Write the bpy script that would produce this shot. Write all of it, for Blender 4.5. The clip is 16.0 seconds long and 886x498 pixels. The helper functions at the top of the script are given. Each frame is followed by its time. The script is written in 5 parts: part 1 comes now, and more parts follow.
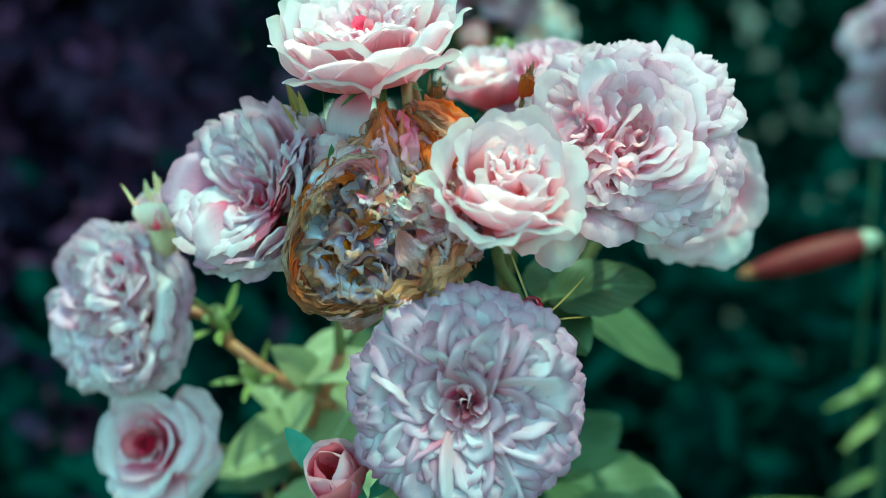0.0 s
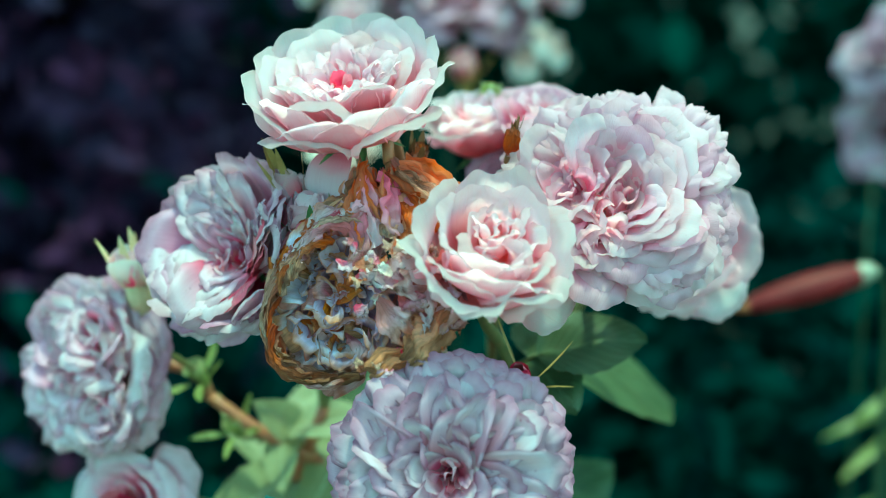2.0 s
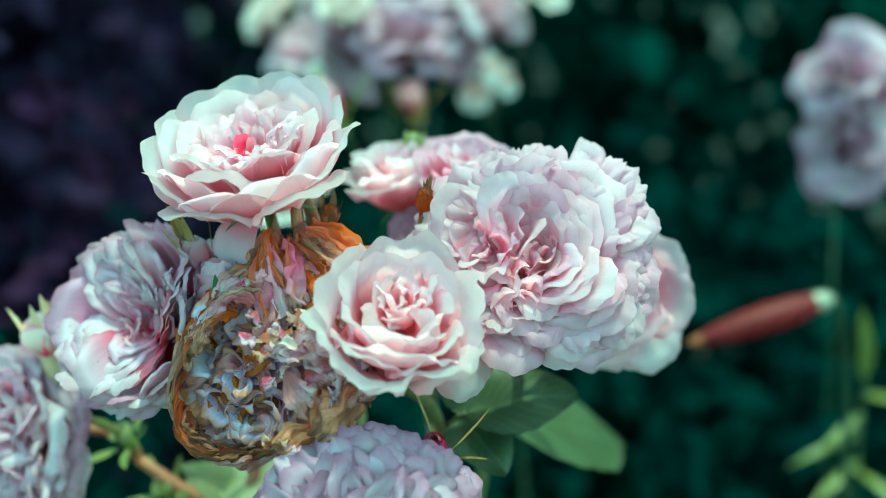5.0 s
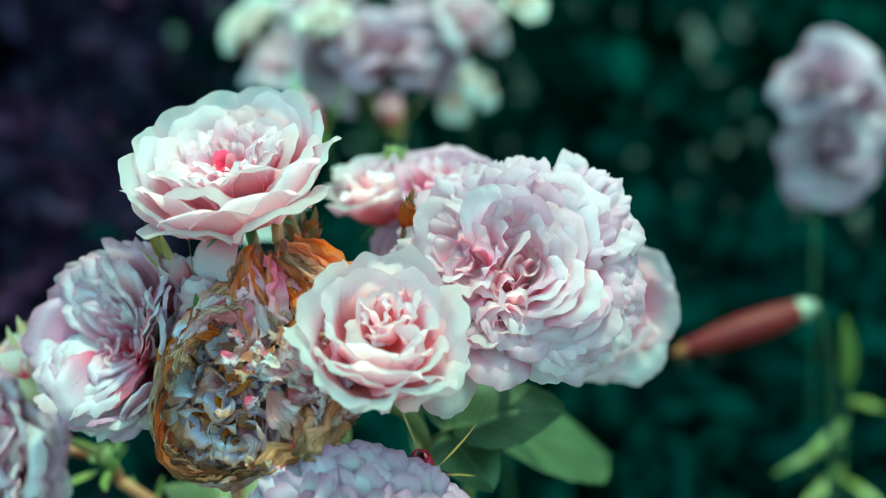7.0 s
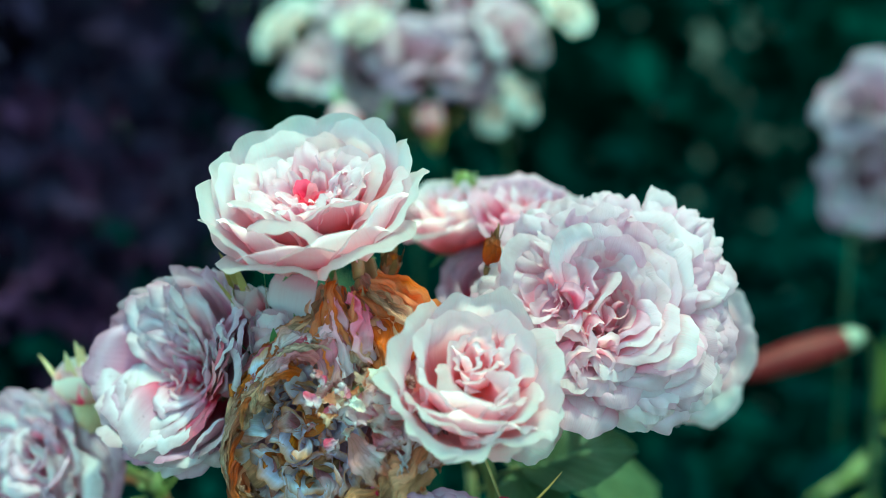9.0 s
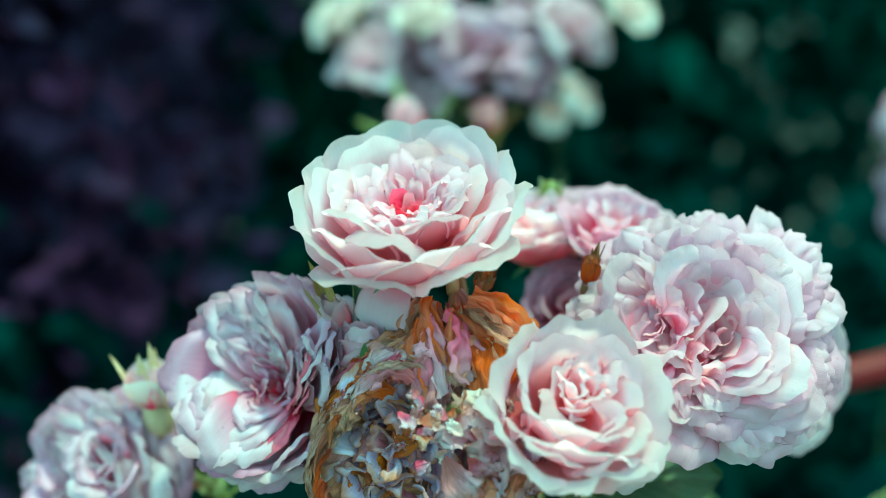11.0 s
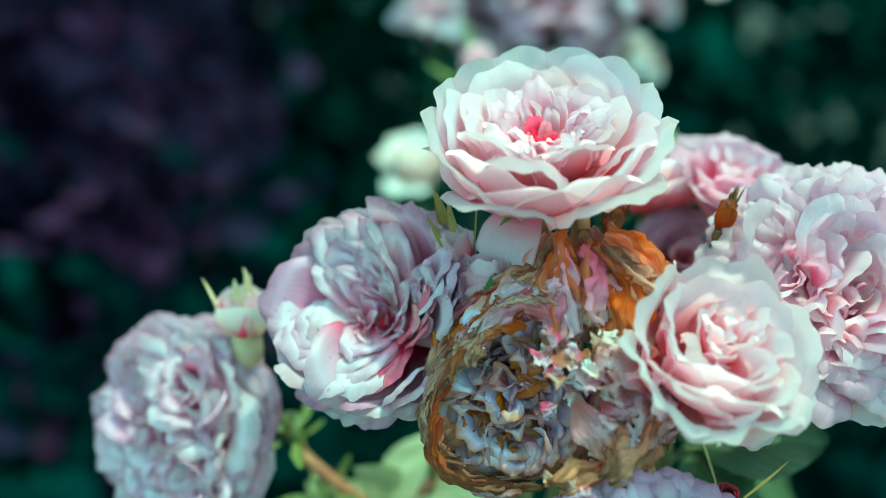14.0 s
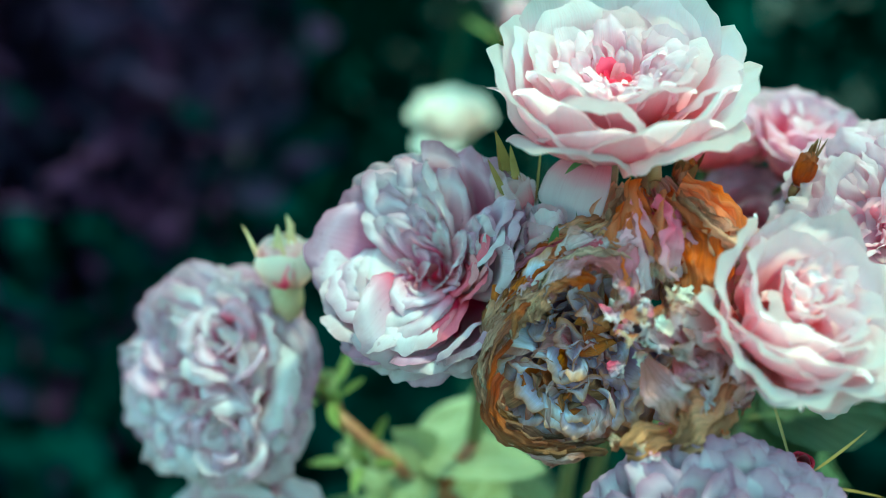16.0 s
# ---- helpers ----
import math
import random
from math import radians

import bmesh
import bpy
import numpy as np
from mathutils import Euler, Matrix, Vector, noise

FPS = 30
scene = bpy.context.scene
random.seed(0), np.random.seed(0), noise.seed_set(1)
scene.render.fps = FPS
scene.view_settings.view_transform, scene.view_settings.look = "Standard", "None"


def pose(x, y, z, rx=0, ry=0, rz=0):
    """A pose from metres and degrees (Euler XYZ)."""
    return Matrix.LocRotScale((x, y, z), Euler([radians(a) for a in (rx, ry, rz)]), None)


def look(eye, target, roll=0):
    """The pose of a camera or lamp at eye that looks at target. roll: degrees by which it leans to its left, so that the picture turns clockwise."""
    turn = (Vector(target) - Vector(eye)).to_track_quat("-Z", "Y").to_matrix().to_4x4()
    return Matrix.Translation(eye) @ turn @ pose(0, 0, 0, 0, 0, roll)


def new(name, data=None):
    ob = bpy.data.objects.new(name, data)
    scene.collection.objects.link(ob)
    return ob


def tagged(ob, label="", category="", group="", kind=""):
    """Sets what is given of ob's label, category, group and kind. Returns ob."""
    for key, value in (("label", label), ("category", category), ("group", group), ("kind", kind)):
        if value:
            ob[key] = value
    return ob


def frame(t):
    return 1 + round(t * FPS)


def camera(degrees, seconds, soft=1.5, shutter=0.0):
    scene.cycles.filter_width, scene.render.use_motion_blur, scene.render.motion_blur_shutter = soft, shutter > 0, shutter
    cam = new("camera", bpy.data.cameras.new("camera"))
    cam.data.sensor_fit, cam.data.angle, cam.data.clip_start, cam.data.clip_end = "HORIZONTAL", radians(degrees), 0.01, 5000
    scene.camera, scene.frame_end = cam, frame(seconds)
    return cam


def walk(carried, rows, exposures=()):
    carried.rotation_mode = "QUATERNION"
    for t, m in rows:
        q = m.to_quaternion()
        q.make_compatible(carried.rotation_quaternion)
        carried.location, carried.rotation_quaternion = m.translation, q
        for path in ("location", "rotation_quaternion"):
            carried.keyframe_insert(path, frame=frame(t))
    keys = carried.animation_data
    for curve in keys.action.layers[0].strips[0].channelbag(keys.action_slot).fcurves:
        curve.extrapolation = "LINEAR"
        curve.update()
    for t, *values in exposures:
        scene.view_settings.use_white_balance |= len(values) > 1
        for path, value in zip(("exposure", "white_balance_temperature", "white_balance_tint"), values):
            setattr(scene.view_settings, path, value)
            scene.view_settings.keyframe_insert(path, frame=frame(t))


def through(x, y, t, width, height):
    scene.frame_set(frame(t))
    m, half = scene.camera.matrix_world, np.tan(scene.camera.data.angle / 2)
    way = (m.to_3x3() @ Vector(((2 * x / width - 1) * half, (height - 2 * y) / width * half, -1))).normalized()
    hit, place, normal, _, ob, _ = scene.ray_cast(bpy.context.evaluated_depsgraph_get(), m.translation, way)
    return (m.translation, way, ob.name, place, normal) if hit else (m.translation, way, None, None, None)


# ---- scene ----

# ---------------------------------------------------------------- camera
cam = camera(42.5, 16.0, soft=0.5)
PATH = [
    (0.0, 0.0308, 0.0002, 1.1566, 4.26, -15.64, -1.96),
    (0.5, 0.0272, 0.0039, 1.1582, 3.77, -15.27, -1.82),
    (1.0, 0.0274, 0.0089, 1.1637, 3.69, -15.42, -1.90),
    (1.5, 0.0310, 0.0151, 1.1703, 3.92, -15.70, -2.15),
    (2.0, 0.0351, 0.0213, 1.1759, 4.11, -15.90, -2.38),
    (2.5, 0.0380, 0.0272, 1.1809, 4.02, -16.08, -2.56),
    (3.0, 0.0394, 0.0315, 1.1836, 3.61, -15.94, -2.62),
    (3.5, 0.0421, 0.0344, 1.1853, 3.28, -15.70, -2.84),
    (4.0, 0.0489, 0.0370, 1.1877, 3.44, -15.67, -3.16),
    (4.5, 0.0586, 0.0399, 1.1905, 3.95, -15.84, -3.62),
    (5.0, 0.0657, 0.0414, 1.1913, 4.09, -15.74, -4.02),
    (5.5, 0.0702, 0.0414, 1.1898, 3.94, -15.45, -4.39),
    (6.0, 0.0717, 0.0412, 1.1881, 3.62, -15.14, -4.65),
    (6.5, 0.0698, 0.0422, 1.1880, 3.27, -15.02, -4.73),
    (7.0, 0.0642, 0.0457, 1.1915, 2.99, -15.28, -4.55),
    (7.5, 0.0569, 0.0517, 1.1990, 2.77, -16.04, -4.30),
    (8.0, 0.0488, 0.0562, 1.2034, 2.61, -16.30, -3.90),
    (8.5, 0.0389, 0.0601, 1.2051, 2.30, -16.17, -3.32),
    (9.0, 0.0295, 0.0631, 1.2055, 2.10, -15.88, -2.74),
    (9.5, 0.0210, 0.0672, 1.2074, 2.03, -15.86, -2.22),
    (10.0, 0.0140, 0.0719, 1.2100, 2.21, -16.13, -1.76),
    (10.5, 0.0072, 0.0765, 1.2121, 2.41, -16.51, -1.30),
    (11.0, -0.0006, 0.0799, 1.2127, 2.43, -16.83, -0.75),
    (11.5, -0.0106, 0.0814, 1.2106, 2.05, -16.95, -0.04),
    (12.0, -0.0235, 0.0808, 1.2064, 1.24, -16.78, 0.83),
    (12.5, -0.0338, 0.0817, 1.2027, 0.76, -16.85, 1.60),
    (13.0, -0.0403, 0.0851, 1.2010, 0.73, -17.40, 2.13),
    (13.5, -0.0438, 0.0880, 1.1976, 1.07, -17.73, 2.54),
    (14.0, -0.0469, 0.0915, 1.1926, 1.31, -17.91, 3.02),
    (14.5, -0.0514, 0.0956, 1.1881, 1.21, -18.21, 3.44),
    (15.0, -0.0552, 0.0992, 1.1833, 1.22, -18.37, 3.81),
    (15.5, -0.0586, 0.1041, 1.1798, 1.32, -18.69, 4.07),
    (16.0, -0.0642, 0.1078, 1.1771, 1.21, -19.07, 4.53),
]

EXPOSURE, KELVIN, TINT = 1.02, 5980.0, -82.4
walk(cam, [(t, pose(x, y, z, 90 + pitch, 0, yaw) @ pose(0, 0, 0, 0, 0, roll)) for t, x, y, z, yaw, pitch, roll in PATH],
     [(0.0, EXPOSURE, KELVIN, TINT), (16.0, EXPOSURE, KELVIN, TINT)])

# ---------------------------------------------------------------- light
SUN_WAY = Vector((0.20, -0.05, 0.975)).normalized()
world = bpy.data.worlds.new("sky")
scene.world = world
world.use_nodes = True
wn = world.node_tree.nodes
sky = wn.new("ShaderNodeTexSky")
sky.sky_type = "NISHITA"
sky.sun_disc = False
sky.sun_elevation = math.asin(SUN_WAY.z)
sky.sun_rotation = math.atan2(SUN_WAY.x, SUN_WAY.y)
wn["Background"].inputs["Strength"].default_value = 0.35
world.node_tree.links.new(sky.outputs["Color"], wn["Background"].inputs["Color"])
sun_data = bpy.data.lights.new("sun", "SUN")
sun_data.energy, sun_data.angle, sun_data.color = 2.1, radians(0.53), (1.0, 0.96, 0.90)
sun = new("sun", sun_data)
sun.matrix_world = look(SUN_WAY * 30, (0, 0, 0))


# ---------------------------------------------------------------- materials
def shader(name):
    m = bpy.data.materials.new(name)
    m.use_nodes = True
    nt = m.node_tree
    return m, nt, nt.nodes["Principled BSDF"], nt.nodes["Material Output"]


def node(nt, kind, **values):
    n = nt.nodes.new(kind)
    for key, value in values.items():
        n.inputs[key].default_value = value
    return n


def ramp(nt, source, stops):
    n = nt.nodes.new("ShaderNodeValToRGB")
    e = n.color_ramp.elements
    while len(e) < len(stops):
        e.new(0.5)
    for k, (at, colour) in zip(e, stops):
        k.position, k.color = at, (*colour, 1)
    nt.links.new(source, n.inputs["Fac"])
    return n.outputs["Color"]


def grain(nt, scale, detail=3.0, vector=None, rough=0.55):
    n = node(nt, "ShaderNodeTexNoise", Scale=scale, Detail=detail, Roughness=rough)
    if vector is None:
        vector = nt.nodes.new("ShaderNodeTexCoord").outputs["Object"]
    nt.links.new(vector, n.inputs["Vector"])
    return n.outputs["Fac"]


def mixed(nt, fac, a, b, mode="MIX"):
    n = nt.nodes.new("ShaderNodeMix")
    n.data_type, n.blend_type = "RGBA", mode
    for socket, value in ((n.inputs[0], fac), (n.inputs[6], a), (n.inputs[7], b)):
        if isinstance(value, (int, float)):
            socket.default_value = value
        elif isinstance(value, tuple):
            socket.default_value = (*value, 1)
        else:
            nt.links.new(value, socket)
    return n.outputs[2]


def span(nt, value, a, b, c=0.0, d=1.0):
    n = nt.nodes.new("ShaderNodeMapRange")
    n.inputs["From Min"].default_value, n.inputs["From Max"].default_value = a, b
    n.inputs["To Min"].default_value, n.inputs["To Max"].default_value = c, d
    nt.links.new(value, n.inputs["Value"])
    return n.outputs["Result"]


def stretched(nt, x, y):
    uv = nt.nodes.new("ShaderNodeUVMap")
    m = nt.nodes.new("ShaderNodeMapping")
    m.inputs["Scale"].default_value = (x, y, 1)
    nt.links.new(uv.outputs["UV"], m.inputs["Vector"])
    return m.outputs["Vector"]


def sheet_surface(nt, bsdf, out, colour, through, strength, relief, bump_height=0.0006):
    """A thin sheet: reflects by its principled shader and lets part of the light through."""
    bump = node(nt, "ShaderNodeBump", Strength=relief, Distance=bump_height)
    nt.links.new(strength, bump.inputs["Height"])
    nt.links.new(colour, bsdf.inputs["Base Color"])
    nt.links.new(bump.outputs["Normal"], bsdf.inputs["Normal"])
    t = nt.nodes.new("ShaderNodeBsdfTranslucent")
    rich = nt.nodes.new("ShaderNodeGamma")
    rich.inputs["Gamma"].default_value = 1.3
    nt.links.new(colour, rich.inputs["Color"])
    nt.links.new(rich.outputs["Color"], t.inputs["Color"])
    nt.links.new(bump.outputs["Normal"], t.inputs["Normal"])
    mix = node(nt, "ShaderNodeMixShader", Fac=through)
    nt.links.new(bsdf.outputs["BSDF"], mix.inputs[1])
    nt.links.new(t.outputs["BSDF"], mix.inputs[2])
    nt.links.new(mix.outputs["Shader"], out.inputs["Surface"])


def petal_material(name, heart, middle, edge, blemish=0.3, brown=(0.30, 0.12, 0.10), rim=0.0, through=0.40, rim_from=0.86, margin_tint=0.2, rot=0.0, gloss=0.52, gloss_relief=0.28, shine=0.28):
    """Petal skin: deeper at the claw, paler to the edge, fine veins, spots and a dried rim."""
    m, nt, bsdf, out = shader(name)
    uv = nt.nodes.new("ShaderNodeUVMap")
    sep = nt.nodes.new("ShaderNodeSeparateXYZ")
    nt.links.new(uv.outputs["UV"], sep.inputs["Vector"])
    along = sep.outputs["Y"]
    wob = grain(nt, 60, 2)
    add = nt.nodes.new("ShaderNodeMath")
    add.operation = "ADD"
    nt.links.new(along, add.inputs[0])
    nt.links.new(span(nt, wob, 0, 1, -0.12, 0.12), add.inputs[1])
    base = ramp(nt, add.outputs[0], [(0.22, heart), (0.56, middle), (0.88, edge)])
    info = nt.nodes.new("ShaderNodeObjectInfo")
    hsv = nt.nodes.new("ShaderNodeHueSaturation")
    nt.links.new(base, hsv.inputs["Color"])
    nt.links.new(span(nt, info.outputs["Random"], 0, 1, 0.72, 1.3), hsv.inputs["Saturation"])
    nt.links.new(span(nt, info.outputs["Random"], 0, 1, 1.05, 0.92), hsv.inputs["Value"])
    veins = grain(nt, 1.0, 3, stretched(nt, 46, 2.2))
    colour = mixed(nt, span(nt, veins, 0.5, 0.75, 0, 0.24), hsv.outputs["Color"], middle, "MULTIPLY")
    patches = grain(nt, 45, 3)
    colour = mixed(nt, span(nt, patches, 0.5, 0.75, 0, 0.35), colour, edge)
    spots = grain(nt, 330, 2)
    colour = mixed(nt, span(nt, spots, 0.70, 0.76, 0, blemish), colour, brown)
    if rim > 0:
        worn = nt.nodes.new("ShaderNodeMath")
        worn.operation = "MULTIPLY"
        nt.links.new(span(nt, along, rim_from, 1.0, 0, 1), worn.inputs[0])
        nt.links.new(span(nt, grain(nt, 110, 3), 0.42, 0.62, 0, rim), worn.inputs[1])
        colour = mixed(nt, worn.outputs[0], colour, brown)
    rim_x = span(nt, sep.outputs["X"], 0, 1, -1, 1)
    rim_side = nt.nodes.new("ShaderNodeMath")
    rim_side.operation = "ABSOLUTE"
    nt.links.new(rim_x, rim_side.inputs[0])
    margin = nt.nodes.new("ShaderNodeMath")
    margin.operation = "MAXIMUM"
    nt.links.new(along, margin.inputs[0])
    nt.links.new(rim_side.outputs[0], margin.inputs[1])
    colour = mixed(nt, span(nt, margin.outputs[0], 0.90, 1.0, 0, margin_tint), colour, brown)
    if rot > 0:
        colour = mixed(nt, span(nt, grain(nt, 75, 4), 0.46, 0.60, 0, rot), colour, brown)
        colour = mixed(nt, span(nt, grain(nt, 1.0, 4, stretched(nt, 15, 1.6)), 0.50, 0.62, 0, 0.8 * rot), colour, tuple(0.45 * c for c in brown))
    bsdf.inputs["Roughness"].default_value = gloss
    bsdf.inputs["Specular IOR Level"].default_value = shine
    bsdf.inputs["Sheen Weight"].default_value = 0.04
    relief = nt.nodes.new("ShaderNodeMath")
    relief.operation = "ADD"
    nt.links.new(veins, relief.inputs[0])
    nt.links.new(grain(nt, 140, 3), relief.inputs[1])
    sheet_surface(nt, bsdf, out, colour, through, relief.outputs[0], gloss_relief)
    return m


def leaf_material(name, dark, pale, vein, gloss=0.38, through=0.3, shine=0.5):
    m, nt, bsdf, out = shader(name)
    uv = nt.nodes.new("ShaderNodeUVMap")
    sep = nt.nodes.new("ShaderNodeSeparateXYZ")
    nt.links.new(uv.outputs["UV"], sep.inputs["Vector"])
    off = nt.nodes.new("ShaderNodeMath")
    off.operation = "SUBTRACT"
    off.inputs[1].default_value = 0.5
    nt.links.new(sep.outputs["X"], off.inputs[0])
    side = nt.nodes.new("ShaderNodeMath")
    side.operation = "ABSOLUTE"
    nt.links.new(off.outputs[0], side.inputs[0])
    rib = span(nt, side.outputs[0], 0.0, 0.035, 1, 0)
    slant = nt.nodes.new("ShaderNodeMath")
    slant.operation = "MULTIPLY_ADD"
    slant.inputs[1].default_value = -0.9
    nt.links.new(side.outputs[0], slant.inputs[0])
    nt.links.new(sep.outputs["Y"], slant.inputs[2])
    wave = nt.nodes.new("ShaderNodeMath")
    wave.operation = "SINE"
    scaled = nt.nodes.new("ShaderNodeMath")
    scaled.operation = "MULTIPLY"
    scaled.inputs[1].default_value = 52.0
    nt.links.new(slant.outputs[0], scaled.inputs[0])
    nt.links.new(scaled.outputs[0], wave.inputs[0])
    lateral = span(nt, wave.outputs[0], 0.86, 1.0, 0, 0.55)
    info = nt.nodes.new("ShaderNodeObjectInfo")
    geo = nt.nodes.new("ShaderNodeNewGeometry")
    mixr = nt.nodes.new("ShaderNodeMath")
    mixr.operation = "ADD"
    nt.links.new(info.outputs["Random"], mixr.inputs[0])
    nt.links.new(geo.outputs["Random Per Island"], mixr.inputs[1])
    colour = mixed(nt, span(nt, mixr.outputs[0], 0.3, 1.7, 0, 1), dark, pale)
    colour = mixed(nt, span(nt, grain(nt, 55, 4), 0.35, 0.7, 0, 0.5), colour, dark)
    top = nt.nodes.new("ShaderNodeMath")
    top.operation = "MAXIMUM"
    nt.links.new(rib, top.inputs[0])
    nt.links.new(lateral, top.inputs[1])
    colour = mixed(nt, top.outputs[0], colour, vein)
    bsdf.inputs["Roughness"].default_value = gloss
    bsdf.inputs["Specular IOR Level"].default_value = shine
    sheet_surface(nt, bsdf, out, colour, through, top.outputs[0], 0.6, 0.0005)
    return m


def skin_material(name, low, high, scale=160, rough=0.5, through=0.0, shine=0.5):
    m, nt, bsdf, out = shader(name)
    g = grain(nt, scale, 4)
    colour = ramp(nt, g, [(0.3, low), (0.7, high)])
    broad = grain(nt, scale * 0.15, 3)
    colour = mixed(nt, span(nt, broad, 0.35, 0.7, 0, 0.6), colour, low)
    bsdf.inputs["Roughness"].default_value = rough
    bsdf.inputs["Specular IOR Level"].default_value = shine
    sheet_surface(nt, bsdf, out, colour, through, g, 0.4, 0.0004)
    return m


MAUVE = petal_material("mauve_petal", (0.72, 0.05, 0.12), (0.66, 0.28, 0.42), (0.68, 0.45, 0.58), 0.6, (0.30, 0.09, 0.17), 0.5, 0.34, margin_tint=0.65)
SILVER = petal_material("silver_lilac_petal", (0.80, 0.16, 0.28), (0.80, 0.46, 0.59), (0.84, 0.66, 0.75), 0.4, (0.40, 0.16, 0.22), 0.4, 0.52, margin_tint=0.35)
WHITE = petal_material("white_petal", (0.84, 0.52, 0.46), (0.86, 0.68, 0.65), (0.88, 0.76, 0.74), 0.1, (0.6, 0.4, 0.3), 0.1, 0.45, margin_tint=0.0)
LILAC = petal_material("pale_lilac_petal", (0.94, 0.14, 0.33), (0.88, 0.38, 0.55), (0.84, 0.58, 0.70), 0.35, (0.44, 0.15, 0.22), 0.3, 0.60, margin_tint=0.10)
BLUSH = petal_material("blush_pink_petal", (0.97, 0.27, 0.43), (0.95, 0.50, 0.63), (0.91, 0.70, 0.78), 0.25, (0.45, 0.14, 0.2), 0.3, 0.66, margin_tint=0.06)
PINK = petal_material("clear_pink_petal", (0.98, 0.36, 0.44), (0.95, 0.59, 0.68), (0.91, 0.75, 0.80), 0.10, (0.6, 0.22, 0.24), 0.1, 0.76, margin_tint=0.0)
# mauve darkened to carry the shade on the front rosette and dim far roses
SHADED_MAUVE = petal_material("shaded_mauve_petal", (0.54, 0.13, 0.19), (0.54, 0.28, 0.39), (0.58, 0.38, 0.49), 0.6, (0.26, 0.08, 0.17), 0.6, 0.28, margin_tint=0.7)
LIME_PETAL = petal_material("lime_scale", (0.30, 0.32, 0.10), (0.40, 0.40, 0.16), (0.48, 0.46, 0.22), 0.3, (0.3, 0.2, 0.08), 0.3)
HEART = petal_material("deep_pink_petal", (0.78, 0.01, 0.05), (0.86, 0.03, 0.10), (0.90, 0.22, 0.32), 0.05, (0.5, 0.1, 0.15), 0.0, margin_tint=0.0)
CRIMSON = petal_material("crimson_petal", (0.42, 0.015, 0.05), (0.58, 0.03, 0.09), (0.64, 0.14, 0.22), 0.1, (0.3, 0.05, 0.08), 0.0)
# withered mauve; dark claw and bluish edge also paint gap shade and sky highlights
ASHEN = petal_material("withered_mauve_petal", (0.18, 0.04, 0.10), (0.52, 0.33, 0.56), (0.84, 0.70, 0.95), 0.4, (0.55, 0.20, 0.08), 1.0, 0.45, 0.66, 0.9, 0.22, 0.36, 0.5, 0.45)
TAN = petal_material("tan_papery_petal", (0.56, 0.18, 0.11), (0.80, 0.39, 0.27), (0.92, 0.62, 0.50), 0.6, (0.26, 0.08, 0.04), 0.7, 0.5, 0.4, 0.5, 0.65, 0.45, 0.9)
BROWN = petal_material("dark_brown_petal", (0.42, 0.08, 0.03), (0.64, 0.16, 0.06), (0.80, 0.32, 0.15), 0.6, (0.12, 0.04, 0.02), 0.6, 0.40, 0.5, 0.5, 0.5, 0.45, 0.9)
DRY_PLUM = petal_material("withered_plum_petal", (0.54, 0.13, 0.16), (0.68, 0.28, 0.38), (0.84, 0.58, 0.66), 0.6, (0.45, 0.11, 0.05), 0.9, 0.5, 0.6, 0.5, 0.4, 0.40, 0.6)
RUSSET = petal_material("russet_dry_petal", (0.60, 0.09, 0.04), (0.70, 0.17, 0.08), (0.76, 0.28, 0.16), 0.8, (0.28, 0.05, 0.02), 0.8, 0.45, 0.6, 0.4, 0.6, 0.40, 0.8)
PAPER = petal_material("brown_papery_petal", (0.42, 0.08, 0.04), (0.58, 0.18, 0.09), (0.68, 0.30, 0.17), 0.7, (0.22, 0.05, 0.02), 0.7, 0.42, 0.6, 0.5, 0.7, 0.5, 0.9)
AMBER = petal_material("amber_dry_petal", (0.94, 0.31, 0.15), (0.95, 0.45, 0.28), (0.97, 0.76, 0.64), 0.6, (0.50, 0.12, 0.08), 0.5, 0.72, 0.6, 0.3, 0.22, 0.45, 0.8)
LEAF = leaf_material("rose_leaf", (0.05, 0.058, 0.026), (0.10, 0.115, 0.055), (0.13, 0.145, 0.08), 0.42, 0.3, 0.4)
# lighter copy of the rose leaf, sunlight painted in for the lower left leaves
SUNLIT_LEAF = leaf_material("sunlit_rose_leaf", (0.26, 0.25, 0.11), (0.62, 0.57, 0.38), (0.60, 0.56, 0.40), 0.40, 0.50, 0.4)
# near-black teal green: the hedge's shade is part of this leaf colour
SHADED_HEDGE_LEAF = leaf_material("shaded_hedge_leaf", (0.0025, 0.025, 0.021), (0.006, 0.044, 0.036), (0.008, 0.05, 0.04), 1.0, 0.12, 0.0)
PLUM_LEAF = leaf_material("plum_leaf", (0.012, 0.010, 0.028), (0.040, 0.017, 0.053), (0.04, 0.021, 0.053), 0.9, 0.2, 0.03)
# darker than the hedge leaf: shade low behind the roses put into the colour
LOW_SHADED_LEAF = leaf_material("low_shaded_leaf", (0.002, 0.012, 0.013), (0.005, 0.022, 0.021), (0.006, 0.025, 0.022), 0.95, 0.12, 0.02)
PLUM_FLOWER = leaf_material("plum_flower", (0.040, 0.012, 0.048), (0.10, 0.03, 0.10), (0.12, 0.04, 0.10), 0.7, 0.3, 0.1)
LILY_LEAF = leaf_material("yellowing_leaf", (0.10, 0.11, 0.03), (0.34, 0.30, 0.07), (0.32, 0.30, 0.10), 0.35, 0.25, 0.4)
SEPAL = skin_material("sepal", (0.10, 0.15, 0.05), (0.26, 0.24, 0.11), 200, 0.5, 0.25)
LIME_SEPAL = skin_material("lime_sepal", (0.20, 0.22, 0.06), (0.34, 0.33, 0.12), 200, 0.5, 0.3)
